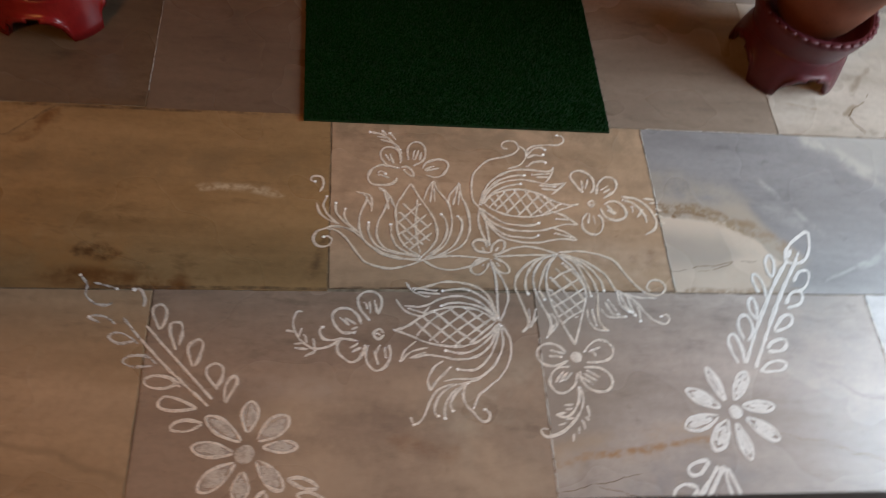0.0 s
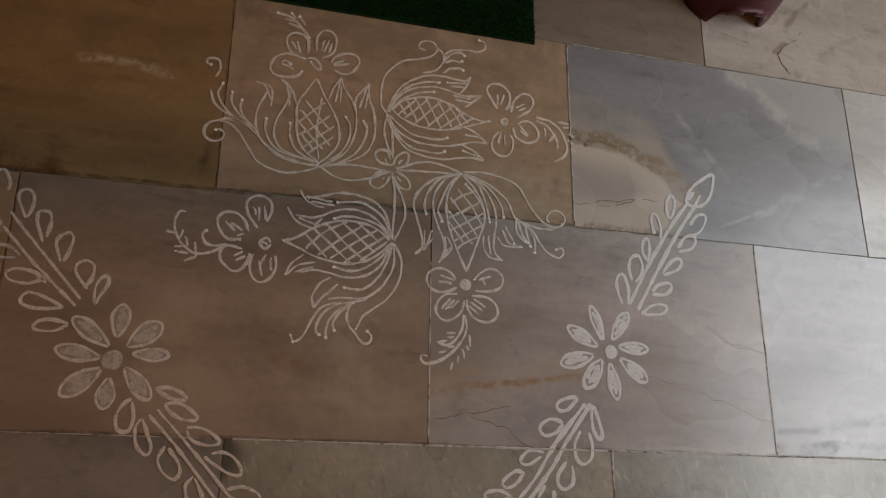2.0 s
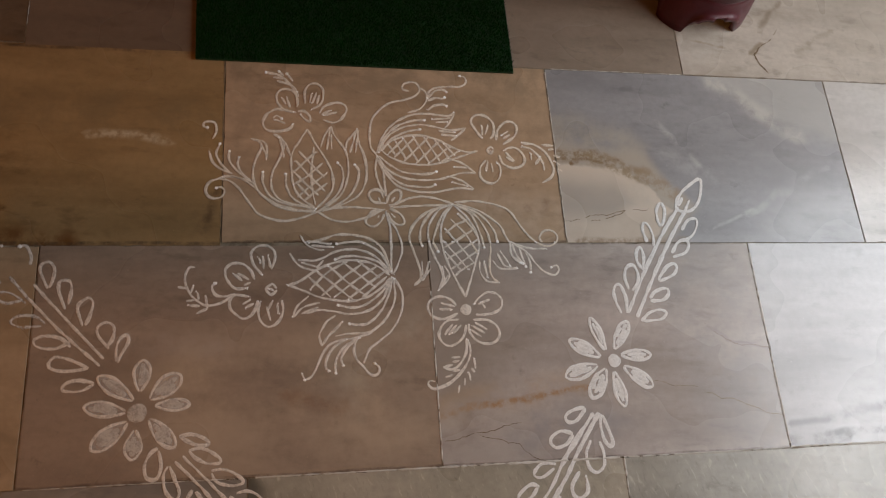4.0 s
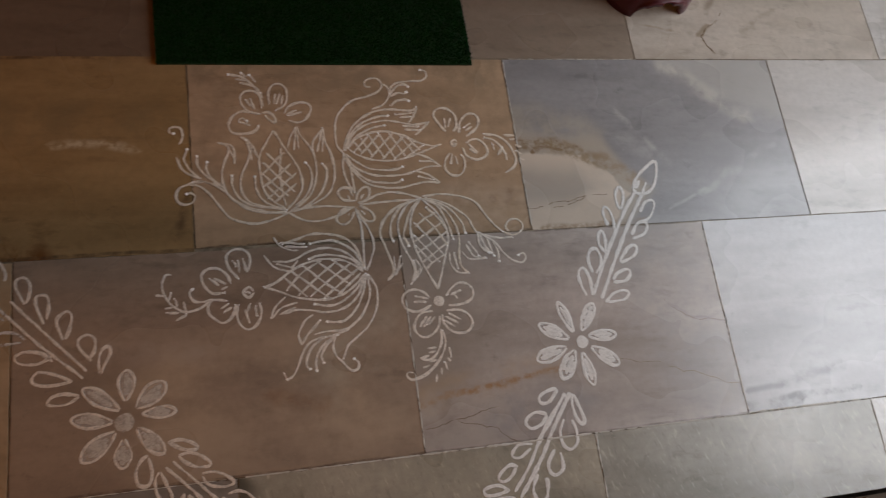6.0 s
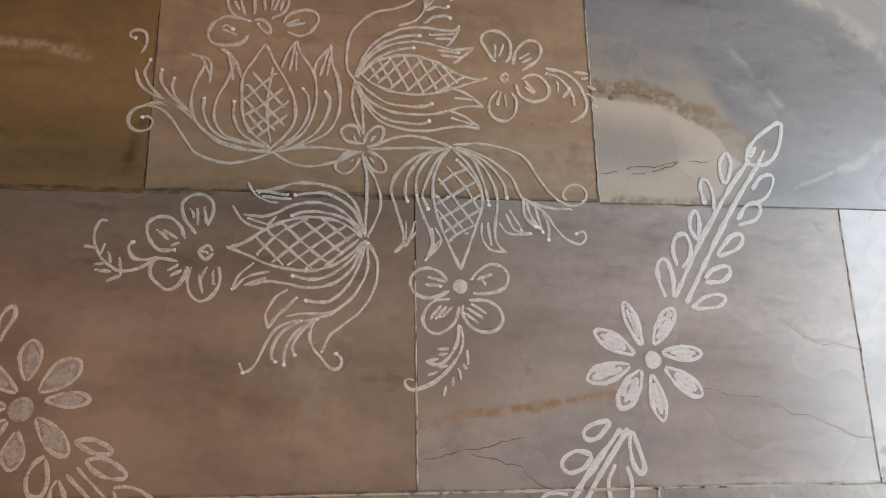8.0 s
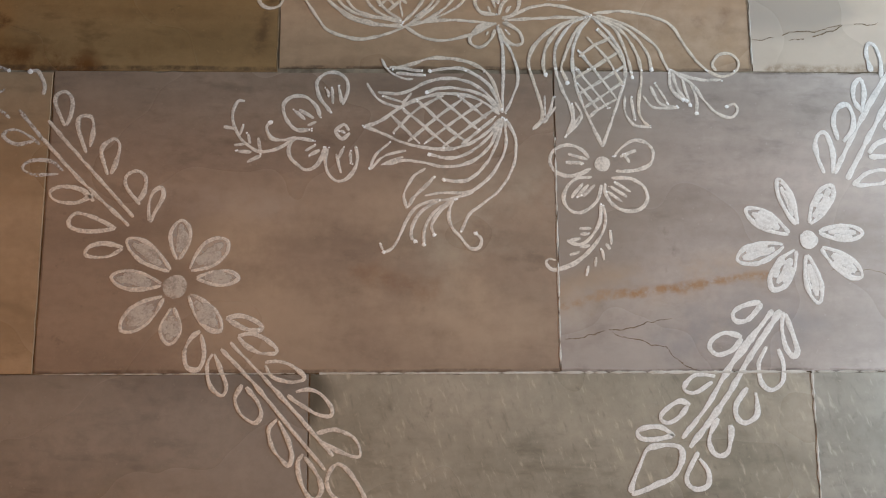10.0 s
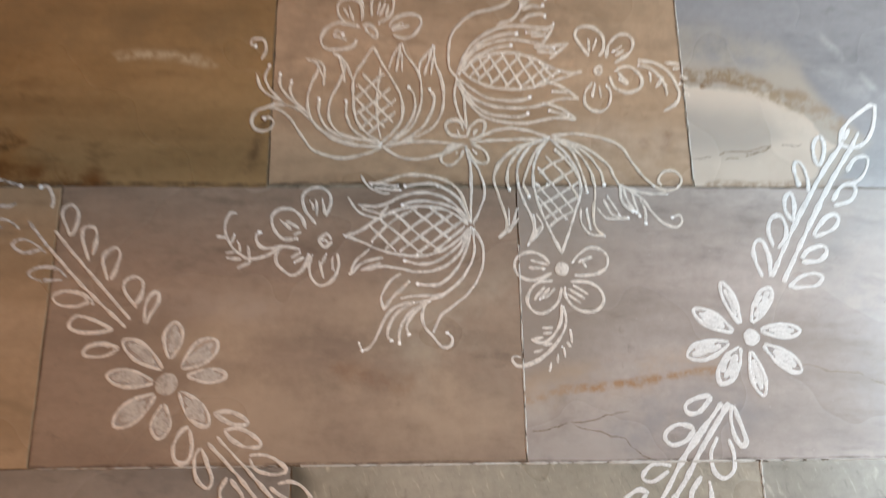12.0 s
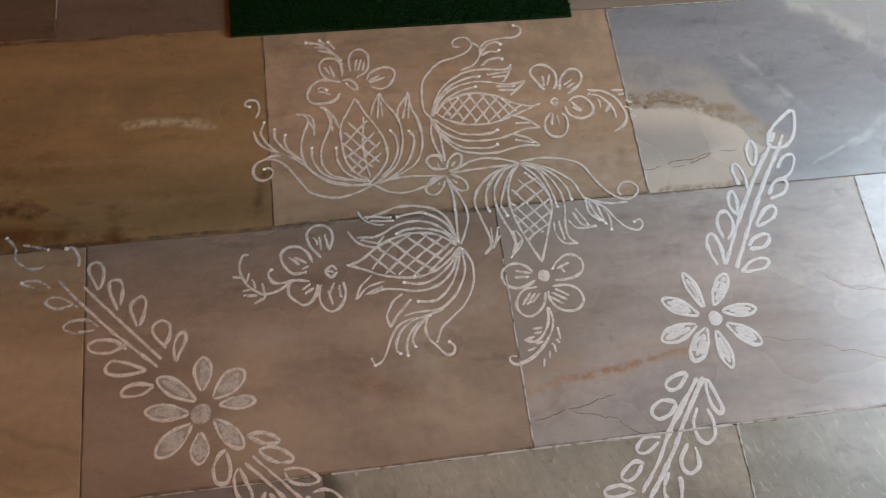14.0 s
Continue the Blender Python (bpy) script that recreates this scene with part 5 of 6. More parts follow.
stroke(lotus_west, "bulb_outline", 4.0, [(11.1, -7.7), (13.5, -8.6), (16.5, -9.9), (19.5, -10.5), (22.6, -10.5), (25.4, -9.4), (27.4, -7.8), (28.5, -6.5)])
stroke(lotus_west, "lattice_line", 3.8, [(14.7, -8.5), (17.8, -5.4), (21.2, -3.5)])
stroke(lotus_west, "lattice_line", 3.8, [(16.7, -9.6), (20.4, -6.4), (24.1, -3.6)])
stroke(lotus_west, "lattice_line", 3.8, [(18.9, -9.8), (22.6, -6.9), (26.2, -4.4)])
stroke(lotus_west, "lattice_line", 3.8, [(21.1, -10.3), (24.3, -7.8), (27.5, -5.4)])
stroke(lotus_west, "lattice_line", 3.8, [(23.5, -10.0), (27.8, -6.4)])
stroke(lotus_west, "lattice_line", 3.8, [(17.9, -4.2), (21.6, -7.7), (24.5, -9.9)])
stroke(lotus_west, "lattice_line", 3.8, [(20.3, -3.5), (25.6, -8.0)])
stroke(lotus_west, "lattice_line", 3.8, [(23.0, -3.4), (26.7, -6.5)])
stroke(lotus_west, "lattice_line", 3.8, [(16.0, -5.3), (21.9, -10.3)])
stroke(lotus_west, "lattice_line", 3.8, [(14.4, -6.1), (18.2, -9.9)])
stroke(lotus_west, "petal_line", 4.0, [(19.1, -3.1), (20.8, -2.5), (23.5, -2.6), (26.6, -3.6), (28.4, -5.7)], dot=True)
stroke(lotus_west, "petal_line", 4.0, [(28.8, -5.6), (26.0, -2.5), (22.8, -1.2), (19.6, -1.5), (17.2, -2.7), (15.3, -3.3), (12.8, -3.1)])
stroke(lotus_west, "petal_tip_line", 3.7, [(11.4, -1.9), (12.8, -4.0), (14.7, -4.9), (16.2, -5.2)])
stroke(lotus_west, "petal_tip_line", 3.7, [(13.5, -3.6), (16.6, -4.6)])
stroke(lotus_west, "petal_tip_line", 3.7, [(15.9, -4.7), (17.1, -3.2)])
stroke(lotus_west, "petal_line", 4.0, [(19.5, -0.2), (22.0, 0.2), (24.3, -0.1), (27.1, -2.1), (28.7, -5.4)], dot=True)
stroke(lotus_west, "petal_line", 4.0, [(28.8, -5.4), (27.4, -1.2), (25.3, 0.7), (22.2, 1.5), (19.4, 1.5), (17.1, 0.7), (14.8, 0.1)])
stroke(lotus_west, "petal_tip_line", 3.7, [(13.2, 1.4), (14.3, -0.3), (16.0, -1.2), (17.3, -1.3)])
stroke(lotus_west, "petal_tip_line", 3.7, [(14.3, 0.3), (18.5, -0.2)])
stroke(lotus_west, "petal_tip_line", 3.7, [(15.1, -0.5), (18.9, -0.8)])
stroke(lotus_west, "petal_line", 4.0, [(19.4, -11.3), (22.0, -11.8), (24.3, -11.1), (26.8, -9.2), (28.7, -6.6)], dot=True)
stroke(lotus_west, "petal_line", 4.0, [(28.7, -6.5), (27.1, -10.2), (24.6, -12.3), (21.4, -12.9), (18.8, -12.4), (16.2, -12.1), (13.7, -12.6)])
stroke(lotus_west, "petal_tip_line", 3.7, [(11.9, -13.3), (12.5, -11.5), (14.3, -9.8)])
stroke(lotus_west, "petal_tip_line", 3.7, [(11.9, -13.3), (13.6, -11.6), (16.4, -10.8)])
stroke(lotus_west, "petal_tip_line", 3.7, [(13.3, -12.7), (16.1, -11.6)])
stroke(lotus_west, "petal_line", 4.0, [(21.2, -14.6), (22.5, -14.8), (24.3, -14.6), (26.3, -12.9), (27.8, -10.3), (28.9, -6.6)], dot=True)
stroke(lotus_west, "petal_line", 4.0, [(29.1, -6.6), (29.1, -10.4), (27.6, -13.5), (25.5, -15.6), (23.7, -16.3), (21.0, -16.3), (18.8, -16.7)])
stroke(lotus_west, "petal_tip_line", 3.7, [(16.5, -18.3), (16.2, -16.5), (17.3, -14.3), (18.9, -13.1)])
stroke(lotus_west, "petal_tip_line", 3.7, [(16.5, -18.3), (18.0, -16.2), (20.1, -14.1)])
stroke(lotus_west, "petal_tip_line", 3.7, [(16.9, -17.3), (18.8, -15.6), (19.9, -14.4)])
stroke(lotus_west, "tendril", 3.9, [(13.7, -23.9), (14.6, -23.5), (15.5, -22.2), (16.4, -20.1), (17.5, -18.4), (19.1, -17.5), (21.8, -17.1), (25.0, -16.2)], dot=True)
stroke(lotus_west, "tendril", 3.9, [(17.6, -22.5), (17.1, -21.9), (17.4, -20.2), (18.6, -18.5), (20.9, -17.1)], dot=True)
stroke(lotus_west, "tendril", 3.9, [(18.7, -22.9), (18.8, -20.8), (20.1, -18.7), (22.2, -17.2)], dot=True)
stroke(lotus_west, "tendril", 3.9, [(20.0, -21.7), (19.7, -20.4), (20.8, -18.6), (22.7, -17.0)], dot=True)
stroke(lotus_west, "petal_mark", 3.9, [(13.2, -22.9), (13.6, -23.6)])
stroke(lotus_west, "tendril", 3.9, [(29.2, -6.6), (30.4, -9.1), (30.2, -12.4), (28.6, -15.5), (26.1, -17.7), (24.4, -19.1), (23.3, -21.4)])
stroke(lotus_west, "tendril", 3.9, [(25.2, -21.5), (25.9, -22.2), (25.6, -23.3), (24.5, -23.4), (23.4, -22.1), (22.2, -20.7), (21.8, -18.9), (22.5, -17.1)], dot=True)

flower_west = drawing("flower_drawing", "white four-petal flower with ringed eye and thorny tendril", "flower drawings")
stroke(flower_west, "flower_eye", 4.8, [(9.3, -8.5), (8.3, -9.3), (7.5, -8.3), (8.5, -7.4), (9.2, -8.2)])
stroke(flower_west, "petal_mark", 4.2, [(8.1, -8.2), (8.7, -8.6)])
stroke(flower_west, "petal", 4.6, [(6.9, -5.9), (5.3, -3.7), (5.0, -1.8), (6.0, -0.7), (7.5, -0.5), (8.8, -1.5), (8.9, -3.1), (8.3, -4.8)])
stroke(flower_west, "petal", 4.6, [(5.5, -6.5), (5.0, -5.1), (3.6, -3.8), (1.8, -3.8), (0.8, -4.9), (1.1, -6.6), (2.4, -8.1), (4.3, -8.1)])
stroke(flower_west, "petal", 4.6, [(4.8, -9.6), (2.5, -9.3), (1.6, -10.4), (1.9, -11.9), (3.6, -13.3), (4.9, -13.0), (5.8, -11.7), (6.2, -10.4)])
stroke(flower_west, "petal", 4.6, [(6.5, -10.6), (6.2, -11.8), (6.5, -13.6), (7.7, -14.8), (9.0, -14.5), (10.0, -13.1), (10.3, -11.7), (10.0, -10.3)])
stroke(flower_west, "petal_mark", 4.2, [(6.9, -2.5), (7.1, -4.7)])
stroke(flower_west, "petal_mark", 4.2, [(7.7, -2.3), (8.2, -4.5)])
stroke(flower_west, "petal_mark", 4.2, [(6.2, -2.7), (6.6, -3.7)])
stroke(flower_west, "petal_mark", 4.2, [(2.2, -5.6), (3.6, -6.8)])
stroke(flower_west, "petal_mark", 4.2, [(2.8, -5.5), (4.7, -6.6)])
stroke(flower_west, "petal_mark", 4.2, [(3.9, -7.6), (5.0, -7.1)])
stroke(flower_west, "petal_mark", 4.2, [(3.7, -10.9), (5.0, -10.1)])
stroke(flower_west, "petal_mark", 4.2, [(4.1, -11.6), (5.5, -10.8)])
stroke(flower_west, "petal_mark", 4.2, [(8.5, -10.5), (7.8, -12.0)])
stroke(flower_west, "petal_mark", 4.2, [(7.6, -11.3), (8.2, -13.8)])
stroke(flower_west, "petal_mark", 4.2, [(9.3, -11.0), (9.5, -12.5)])
stroke(flower_west, "tendril", 4.2, [(-4.1, -4.4), (-5.0, -4.4), (-5.6, -5.9), (-5.5, -7.3), (-4.5, -9.3), (-2.7, -10.8), (-1.0, -11.0), (0.8, -10.3), (1.8, -9.5)])
stroke(flower_west, "tendril", 4.2, [(-0.8, -7.2), (-1.3, -7.8), (-0.7, -9.2), (0.8, -9.5), (2.5, -9.1)], dot=True)
stroke(flower_west, "petal_mark", 4.2, [(-6.7, -7.8), (-5.3, -8.0)])
stroke(flower_west, "petal_mark", 4.2, [(-4.2, -7.4), (-4.7, -8.9)])
stroke(flower_west, "petal_mark", 4.2, [(-5.3, -10.2), (-3.9, -10.0)])
stroke(flower_west, "petal_mark", 4.2, [(-3.6, -8.7), (-3.3, -10.0)])
stroke(flower_west, "petal_mark", 4.2, [(-2.3, -9.2), (-1.9, -11.5)])
stroke(flower_west, "petal_mark", 4.2, [(-4.9, -11.0), (-3.1, -11.1)])
stroke(flower_west, "petal_mark", 4.2, [(-3.6, -12.4), (-1.9, -11.5)])

flower_south = drawing("flower_drawing", "white four-petal flower with solid round eye and leafy tail", "flower drawings")
disc(flower_south, (41.5, -12.5), 1.0)
stroke(flower_south, "petal", 4.6, [(39.8, -11.7), (38.9, -10.6), (37.1, -10.0), (35.5, -10.6), (34.8, -11.7), (35.1, -13.1), (36.5, -14.0), (38.3, -13.9), (40.0, -13.1)])
stroke(flower_south, "petal", 4.6, [(43.0, -11.5), (44.0, -10.3), (45.5, -9.4), (47.2, -9.6), (48.1, -10.9), (47.6, -12.5), (45.7, -13.3), (43.2, -13.4)])
stroke(flower_south, "petal", 4.6, [(40.1, -14.2), (38.2, -14.4), (36.9, -15.4), (36.4, -17.2), (37.5, -18.7), (39.1, -18.6), (40.7, -17.2), (41.3, -15.2)])
stroke(flower_south, "petal", 4.6, [(41.8, -15.0), (41.7, -16.1), (42.6, -17.7), (44.3, -18.6), (46.2, -18.3), (47.1, -17.0), (46.7, -15.5), (45.1, -14.4), (42.6, -14.3)])
stroke(flower_south, "petal_mark", 4.2, [(37.1, -11.2), (39.6, -11.9)])
stroke(flower_south, "petal_mark", 4.2, [(36.8, -12.3), (39.0, -12.4)])
stroke(flower_south, "petal_mark", 4.2, [(43.8, -11.5), (45.9, -10.7)])
stroke(flower_south, "petal_mark", 4.2, [(44.3, -11.2), (45.0, -12.3)])
stroke(flower_south, "petal_mark", 4.2, [(42.9, -14.8), (45.0, -16.1)])
stroke(flower_south, "petal_mark", 4.2, [(42.4, -15.4), (44.5, -16.8)])
stroke(flower_south, "petal_mark", 4.2, [(42.1, -16.1), (43.9, -17.4)])
stroke(flower_south, "petal_mark", 4.2, [(37.4, -16.9), (38.9, -15.0)])
stroke(flower_south, "petal_mark", 4.2, [(38.2, -16.8), (39.6, -15.2)])
stroke(flower_south, "petal_mark", 4.2, [(38.9, -16.7), (40.4, -15.2)])
stroke(flower_south, "leaf_line", 4.6, [(41.3, -17.8), (41.7, -19.6), (41.0, -21.8), (39.3, -23.9), (37.3, -25.4), (35.0, -26.1), (34.0, -25.3), (34.3, -24.7), (35.2, -24.9)])
stroke(flower_south, "leaf_line", 4.6, [(41.1, -17.7), (40.9, -20.0), (39.6, -22.1), (38.2, -22.9), (36.7, -22.4)])
stroke(flower_south, "petal_mark", 4.2, [(38.3, -20.9), (39.8, -20.8)])
stroke(flower_south, "petal_mark", 4.2, [(38.4, -21.6), (39.5, -21.5)])
stroke(flower_south, "petal_mark", 4.2, [(36.9, -22.5), (38.4, -22.1)])
stroke(flower_south, "petal_mark", 4.2, [(38.3, -23.3), (39.6, -23.0)])
stroke(flower_south, "petal_mark", 4.2, [(37.0, -24.2), (38.3, -23.8)])
stroke(flower_south, "petal_mark", 4.2, [(42.2, -21.0), (42.3, -22.9)])
stroke(flower_south, "petal_mark", 4.2, [(41.6, -22.8), (42.1, -23.5)])
stroke(flower_south, "petal_mark", 4.2, [(41.1, -23.5), (41.3, -24.9)])
stroke(flower_south, "petal_mark", 4.2, [(40.3, -24.5), (40.2, -25.7)])
stroke(flower_south, "petal_mark", 4.2, [(39.3, -25.6), (39.0, -26.9)])

garland_right = drawing("garland_drawing", "bold white leafy garland with filled eight-petal flower", "garland drawings")
stroke(garland_right, "stem", 7.2, [(85.2, 7.3), (81.4, 2.5), (76.3, -5.2), (71.5, -13.6)])
stroke(garland_right, "stem", 7.2, [(86.6, 6.8), (82.1, 0.5), (77.2, -7.4), (73.1, -14.4)])
stroke(garland_right, "bud_line", 6.1, [(90.8, 13.5), (87.6, 11.5), (85.6, 9.5), (84.7, 7.3), (85.6, 6.5), (87.7, 6.7), (89.6, 8.5), (90.7, 11.3), (90.8, 13.5)])
stroke(garland_right, "bud_line", 6.1, [(87.8, 8.9), (86.4, 6.6)])
stroke(garland_right, "bud_line", 6.1, [(86.4, 9.4), (85.2, 7.6)])
stroke(garland_right, "leaf", 6.1, [(80.9, 3.4), (80.4, 4.4), (80.5, 6.7), (81.6, 8.1), (82.2, 6.8), (81.7, 4.8), (80.9, 3.4)])
stroke(garland_right, "leaf", 6.1, [(78.7, -0.7), (78.8, 1.9), (78.1, 3.8), (77.3, 3.9), (77.0, 2.6), (77.5, 0.1)])
stroke(garland_right, "leaf", 6.1, [(75.7, -5.5), (76.3, -2.6), (75.9, -0.9), (75.0, -1.8), (74.8, -3.6), (75.6, -5.2)])
stroke(garland_right, "leaf", 6.1, [(73.0, -9.4), (74.4, -7.6), (74.5, -5.6), (73.8, -4.4), (72.5, -4.9), (71.9, -6.8), (72.3, -9.2)])
stroke(garland_right, "leaf", 6.1, [(71.3, -13.6), (71.5, -10.8), (70.8, -8.4), (69.9, -8.3), (69.3, -9.6), (69.5, -11.6), (70.2, -13.6)])
stroke(garland_right, "leaf", 6.1, [(85.0, 2.6), (86.6, 4.6), (88.3, 5.0), (88.4, 3.7), (87.1, 1.6), (85.3, 0.4)])
stroke(garland_right, "leaf", 6.1, [(82.1, -2.1), (83.8, 0.1), (85.4, 0.5), (85.9, -0.6), (84.7, -2.1), (82.2, -2.9)])
stroke(garland_right, "leaf", 6.1, [(78.6, -7.5), (80.3, -5.1), (82.0, -4.2), (82.6, -5.0), (81.4, -6.5), (78.6, -7.5)])
stroke(garland_right, "leaf", 6.1, [(76.2, -10.9), (77.5, -9.6), (79.7, -9.0), (80.1, -9.9), (78.8, -11.2), (76.2, -11.4)])
stroke(garland_right, "leaf", 6.1, [(73.8, -15.2), (75.5, -13.7), (77.6, -13.1), (78.9, -13.7), (77.6, -14.9), (74.2, -15.2)])
petal(garland_right, (66.1, -20.3), (64.1, -14.5), 1.7, 0.6, 5.2, CHALK, WASH)
petal(garland_right, (67.8, -20.2), (71.0, -15.2), 2.2, 0.75, 5.2, CHALK, WASH)
petal(garland_right, (68.9, -21.3), (74.5, -21.4), 2.0, 1, 5.2, CHALK, WASH)
petal(garland_right, (69.1, -23.3), (74.0, -27.0), 2.4, 1, 5.2, CHALK, WASH)
petal(garland_right, (67.1, -24.2), (68.2, -30.3), 2.0, 1, 5.2, CHALK, WASH)
petal(garland_right, (65.7, -23.6), (62.5, -28.6), 2.7, 0.65, 5.2, CHALK, WASH)
petal(garland_right, (64.2, -23.0), (58.2, -24.8), 2.6, 0.5, 5.2, CHALK, WASH)
petal(garland_right, (65.0, -21.5), (59.7, -18.4), 2.3, 0.9, 5.2, CHALK, WASH)
disc(garland_right, (67.5, -22.3), 1.19, CHALK)
stroke(garland_right, "stem", 7.2, [(62.3, -31.2), (56.7, -37.9), (53.5, -42.8), (50.1, -46.8)])
stroke(garland_right, "stem", 7.2, [(63.3, -31.2), (58.9, -37.2), (55.7, -42.1), (51.0, -47.9)])
stroke(garland_right, "leaf", 6.1, [(60.8, -30.3), (58.4, -30.7), (57.2, -31.7), (57.7, -32.6), (59.2, -32.3), (60.8, -30.3)])
stroke(garland_right, "leaf", 6.1, [(58.2, -34.5), (56.2, -34.0), (54.6, -34.7), (54.1, -35.8), (55.0, -36.7), (56.8, -36.2), (58.2, -34.7)])
stroke(garland_right, "leaf", 6.1, [(54.6, -39.3), (52.3, -39.1), (50.8, -40.3), (50.8, -41.1), (52.2, -41.2), (54.2, -40.0)])
stroke(garland_right, "leaf", 6.1, [(51.3, -42.8), (50.0, -42.3), (48.2, -43.4), (47.6, -44.4), (48.5, -44.9), (49.9, -44.2), (51.0, -42.9)])
stroke(garland_right, "leaf", 6.1, [(49.2, -46.5), (47.4, -45.4), (44.9, -45.7), (44.9, -46.6), (46.6, -46.9), (49.1, -46.4)])
stroke(garland_right, "leaf", 6.1, [(43.7, -53.1), (44.7, -50.1), (45.8, -48.1), (47.6, -47.6), (49.7, -47.8), (50.0, -49.2), (48.9, -51.2), (46.7, -52.2), (43.7, -53.1)])
stroke(garland_right, "leaf", 6.1, [(63.6, -31.4), (63.3, -33.7), (63.7, -35.9), (64.5, -36.9), (65.1, -36.2), (64.6, -34.1), (63.9, -31.6)])
stroke(garland_right, "leaf", 6.1, [(61.2, -35.7), (60.1, -37.9), (60.3, -40.1), (61.5, -41.0), (62.9, -40.1), (63.2, -38.0), (62.7, -36.0)])
stroke(garland_right, "leaf", 6.1, [(58.5, -40.7), (57.0, -42.8), (57.0, -44.3), (58.0, -45.0), (59.4, -44.2), (59.6, -42.8), (59.5, -41.3)])
stroke(garland_right, "leaf", 6.1, [(54.7, -44.4), (53.5, -46.5), (53.7, -48.2), (54.6, -48.9), (55.7, -48.3), (56.2, -46.2), (56.1, -45.2)])
stroke(garland_right, "leaf", 6.1, [(52.0, -48.4), (50.6, -50.9), (50.6, -52.2), (51.6, -52.8), (53.0, -52.3), (53.1, -50.6), (52.1, -49.2)])

garland_left = drawing("garland_drawing", "faded white leafy garland with eight-petal flower and smudged end", "garland drawings")
stroke(garland_left, "faded_leaf", 4.0, [(-32.4, -5.7), (-31.0, -7.4), (-29.1, -9.7)], chalk=FADED)
stroke(garland_left, "stem", 4.6, [(-29.3, -9.4), (-24.3, -14.7), (-17.9, -20.6)], chalk=THIN)
stroke(garland_left, "stem", 4.6, [(-28.7, -7.1), (-24.4, -11.9), (-17.4, -19.5)], chalk=THIN)
stroke(garland_left, "leaf", 5.1, [(-26.6, -7.8), (-27.9, -5.0), (-27.8, -3.7), (-26.7, -3.3), (-25.9, -4.3), (-25.9, -6.1), (-26.4, -7.7)], chalk=THIN)
stroke(garland_left, "leaf", 5.1, [(-23.7, -11.3), (-24.8, -8.5), (-24.9, -6.7), (-23.4, -6.6), (-23.0, -8.2), (-23.3, -10.5)], chalk=THIN)
stroke(garland_left, "leaf", 5.1, [(-20.9, -14.1), (-21.8, -11.5), (-21.5, -10.2), (-20.3, -9.4), (-19.6, -10.4), (-20.0, -12.6), (-20.5, -14.0)], chalk=THIN)
stroke(garland_left, "leaf", 5.1, [(-16.7, -17.9), (-18.4, -15.8), (-18.6, -14.3), (-17.4, -13.6), (-16.2, -14.3), (-16.2, -16.1), (-17.0, -17.6)], chalk=THIN)
stroke(garland_left, "leaf", 5.1, [(-15.4, -20.0), (-15.6, -17.8), (-15.0, -16.2), (-14.1, -15.8), (-13.9, -17.0), (-14.8, -18.8), (-15.4, -20.0)], chalk=THIN)
stroke(garland_left, "faded_leaf", 4.0, [(-37.7, -5.6), (-36.8, -5.3), (-35.1, -5.6), (-33.5, -6.8)], dot=True, chalk=FADED)
stroke(garland_left, "faded_leaf", 4.0, [(-37.7, -5.7), (-35.9, -6.6)], chalk=FADED)
stroke(garland_left, "faded_leaf", 4.0, [(-29.5, -10.2), (-31.4, -8.8), (-33.2, -8.3), (-34.2, -9.1), (-32.5, -10.2), (-30.3, -9.8)], chalk=FADED)
stroke(garland_left, "faded_leaf", 4.0, [(-26.4, -13.6), (-28.0, -12.4), (-30.4, -12.3), (-31.5, -13.3), (-30.0, -14.1), (-27.0, -14.0)], chalk=FADED)
stroke(garland_left, "leaf", 5.1, [(-22.4, -17.5), (-23.9, -16.1), (-26.3, -15.6), (-27.8, -16.3), (-27.1, -17.4), (-24.7, -17.7), (-22.5, -16.7)], chalk=THIN)
stroke(garland_left, "leaf", 5.1, [(-19.5, -20.9), (-21.9, -19.7), (-24.3, -19.0), (-25.3, -19.8), (-25.0, -20.8), (-22.7, -21.3), (-19.6, -21.0)], chalk=THIN)
stroke(garland_left, "leaf", 5.1, [(-18.5, -23.3), (-20.7, -22.8), (-22.6, -23.2), (-23.0, -24.2), (-21.4, -24.5), (-19.9, -24.3), (-18.5, -23.4)], chalk=THIN)
stroke(garland_left, "faded_leaf", 4.0, [(-40.2, 2.0), (-38.9, 0.2), (-38.8, -1.6), (-37.3, -3.1), (-35.6, -3.5), (-34.4, -3.0)], dot=True, chalk=FADED)
stroke(garland_left, "faded_leaf", 4.0, [(-34.1, -0.5), (-36.2, 0.2), (-37.9, 0.6)], dot=True, chalk=FADED)
stroke(garland_left, "leaf", 5.1, [(-31.4, -0.6), (-30.4, -0.6), (-29.5, -2.4), (-29.6, -3.7)], dot=True, chalk=THIN)
petal(garland_left, (-12.6, -26.2), (-18.0, -22.3), 2.4, 0.35, 4.4, THIN, VEIL)
petal(garland_left, (-11.7, -24.8), (-11.4, -19.9), 2.6, 0.6, 4.4, THIN, VEIL)
petal(garland_left, (-10.1, -26.1), (-5.7, -22.4), 3.1, 0.6, 4.4, THIN, VEIL)
petal(garland_left, (-9.3, -27.1), (-4.2, -27.1), 1.9, 0.7, 4.4, THIN, VEIL)
petal(garland_left, (-10.1, -29.2), (-6.2, -33.6), 2.4, 0.7, 4.4, THIN, VEIL)
petal(garland_left, (-12.1, -30.8), (-12.3, -35.2), 2.6, 0.9, 4.4, THIN, VEIL)
petal(garland_left, (-13.3, -29.5), (-18.2, -33.5), 2.9, 0.7, 4.4, THIN, VEIL)
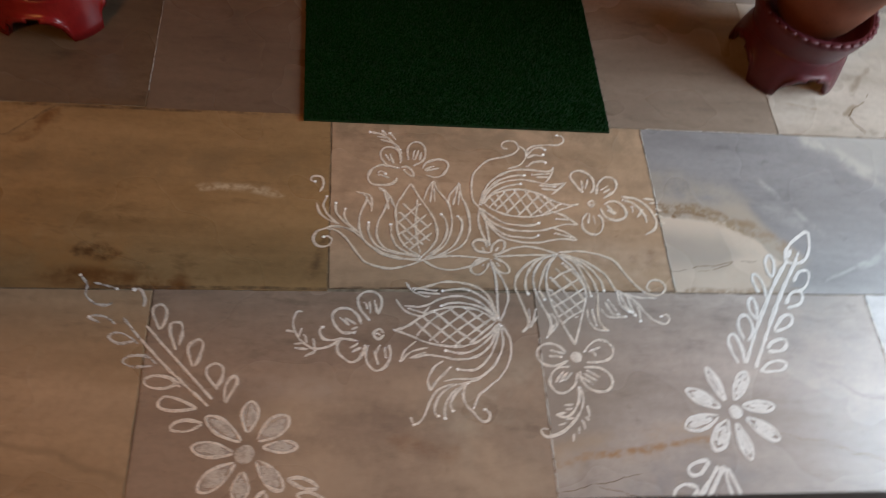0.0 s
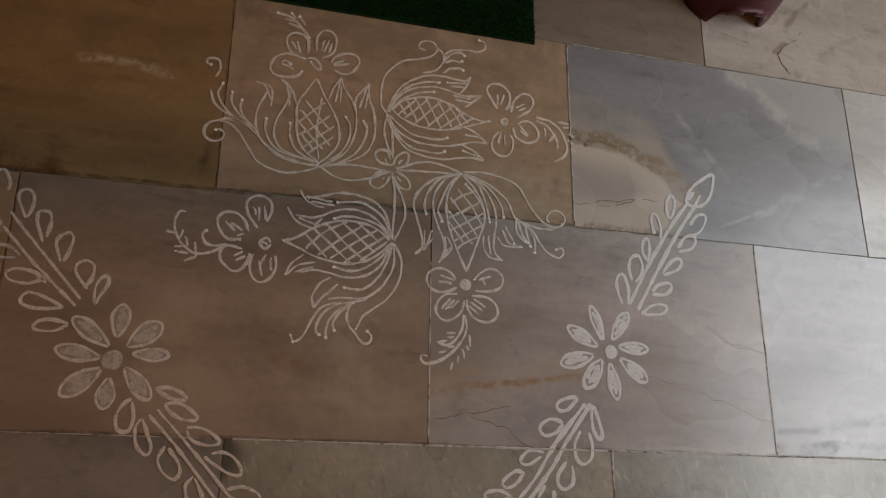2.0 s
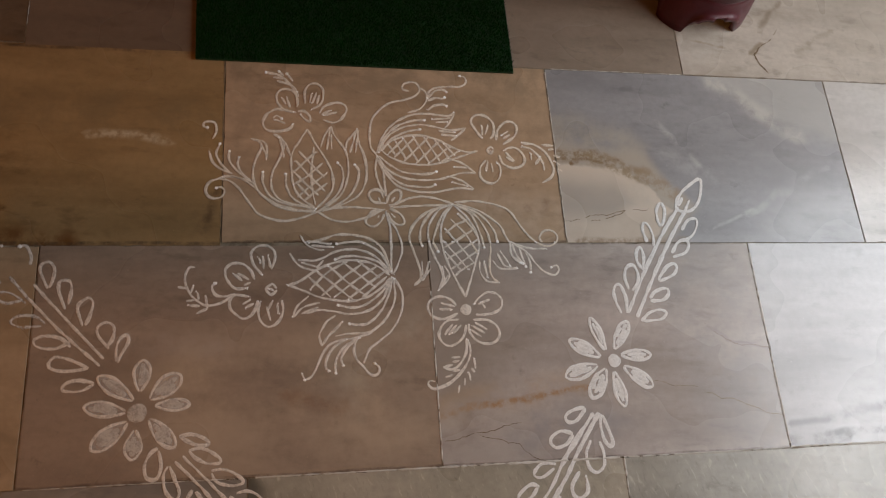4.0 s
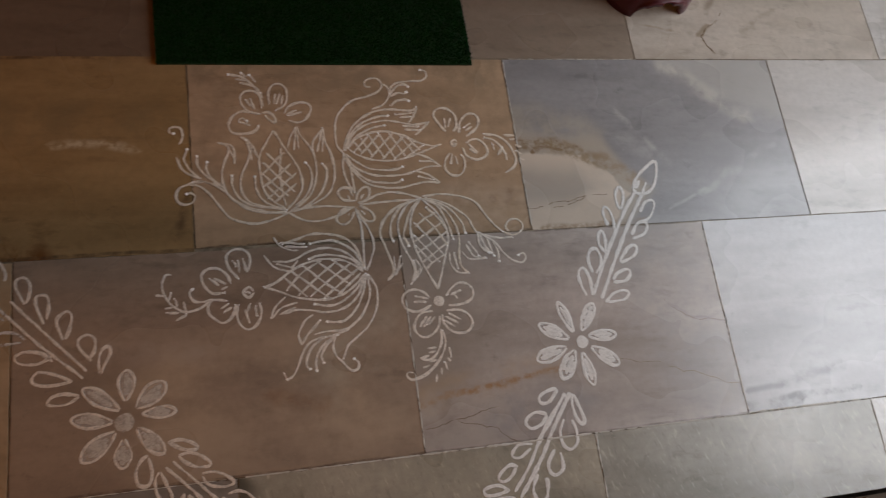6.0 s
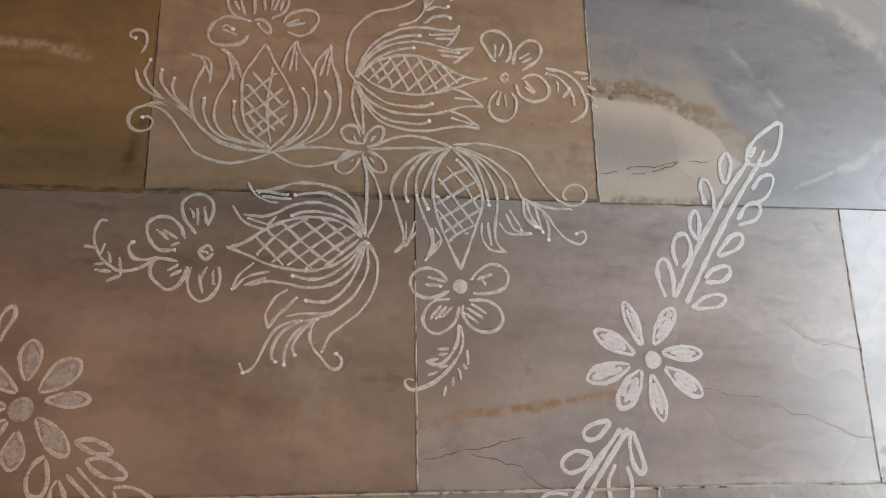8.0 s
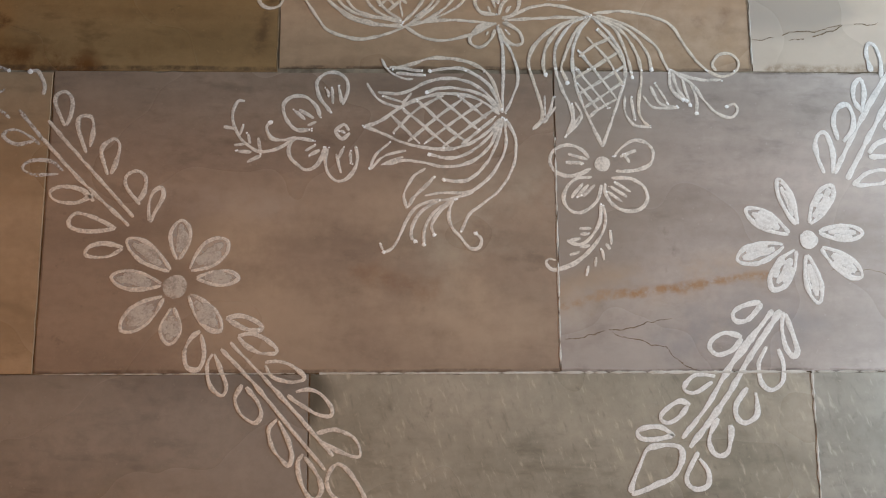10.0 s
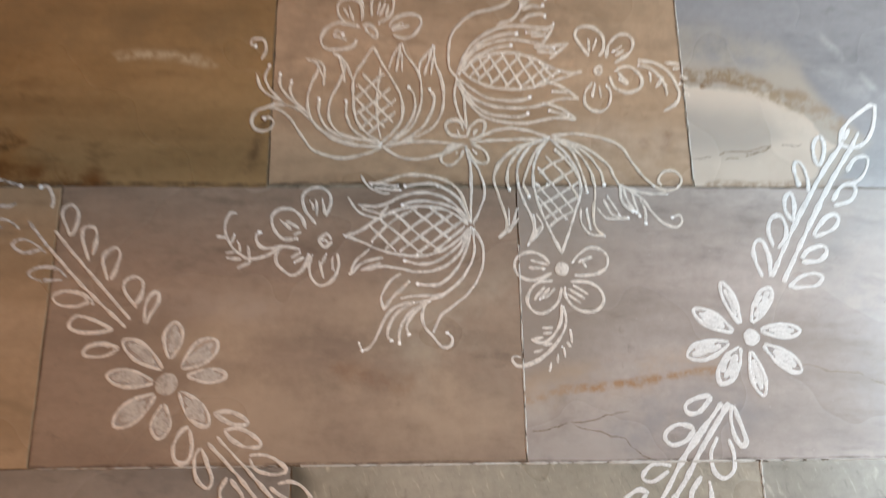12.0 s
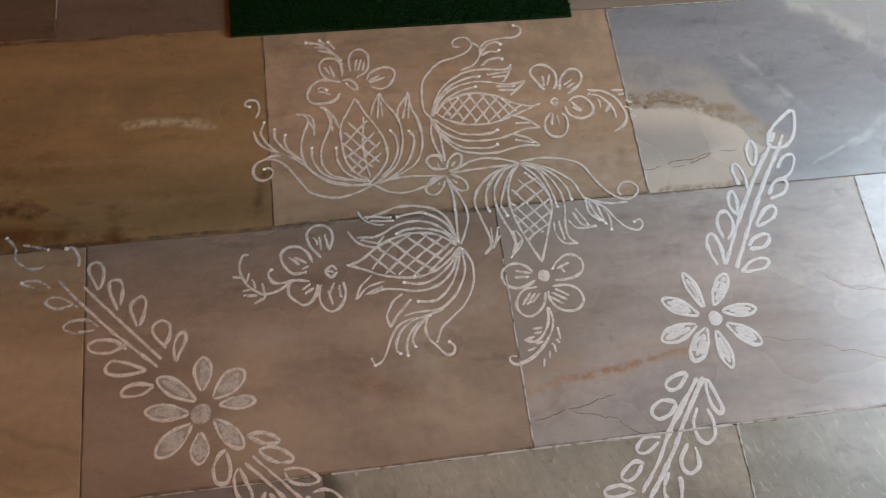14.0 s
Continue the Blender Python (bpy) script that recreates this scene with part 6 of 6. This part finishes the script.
petal(garland_left, (-13.6, -27.9), (-19.7, -27.0), 2.4, 0.6, 4.4, THIN, VEIL)
disc(garland_left, (-11.9, -28.2), 1.48, THIN, VEIL)
stroke(garland_left, "stem", 4.6, [(-6.0, -35.8), (-1.8, -40.1), (2.3, -44.9), (6.9, -50.2)], chalk=THIN)
stroke(garland_left, "stem", 4.6, [(-4.9, -35.0), (-0.5, -39.5), (3.6, -43.9), (7.8, -48.6)], chalk=THIN)
stroke(garland_left, "leaf", 5.1, [(-5.5, -32.0), (-3.4, -31.8), (-1.4, -32.8), (-1.2, -33.5), (-3.1, -33.4), (-5.5, -32.1)], chalk=THIN)
stroke(garland_left, "leaf", 5.1, [(-4.0, -34.2), (-2.0, -34.0), (0.4, -35.4), (0.6, -36.3), (-1.3, -36.3), (-3.0, -35.4), (-4.0, -34.3)], chalk=THIN)
stroke(garland_left, "leaf", 5.1, [(-0.6, -37.4), (1.5, -37.4), (3.9, -38.8), (4.0, -39.6), (2.2, -39.8), (0.2, -39.1), (-0.6, -37.8)], chalk=THIN)
stroke(garland_left, "leaf", 5.1, [(2.2, -41.4), (3.3, -42.2), (5.7, -43.6), (7.4, -43.9), (7.5, -42.8), (6.3, -41.4), (4.8, -40.7), (3.2, -41.0)], chalk=THIN)
stroke(garland_left, "leaf", 5.1, [(5.8, -45.9), (8.1, -45.5), (10.4, -46.6), (11.0, -48.6), (9.1, -48.3), (6.1, -46.8)], chalk=THIN)
stroke(garland_left, "leaf", 5.1, [(-8.6, -33.6), (-9.8, -34.6), (-10.4, -36.3), (-10.0, -38.0), (-8.6, -38.2), (-8.0, -36.3), (-8.5, -34.0)], chalk=THIN)
stroke(garland_left, "leaf", 5.1, [(-7.0, -36.4), (-7.6, -37.7), (-7.2, -40.1), (-5.8, -41.4), (-5.2, -40.4), (-5.9, -38.4), (-6.8, -36.4)], chalk=THIN)
stroke(garland_left, "leaf", 5.1, [(-3.3, -40.1), (-4.1, -41.8), (-3.4, -43.5), (-1.7, -44.7), (-0.9, -43.6), (-1.4, -42.1), (-2.8, -40.4)], chalk=THIN)
stroke(garland_left, "leaf", 5.1, [(1.0, -44.2), (-0.0, -45.5), (0.7, -47.8), (2.4, -49.6), (2.9, -48.5), (2.4, -46.8), (1.2, -44.4)], chalk=THIN)
stroke(garland_left, "leaf", 5.1, [(4.2, -48.3), (3.6, -49.5), (4.2, -52.1), (5.5, -53.6), (6.5, -52.5), (5.8, -50.5), (4.4, -48.7)], chalk=THIN)
stroke(garland_left, "leaf", 5.1, [(8.1, -49.6), (7.1, -51.5), (8.2, -53.5), (12.0, -55.1), (11.2, -52.6), (9.5, -50.2), (8.1, -49.6)], chalk=THIN)
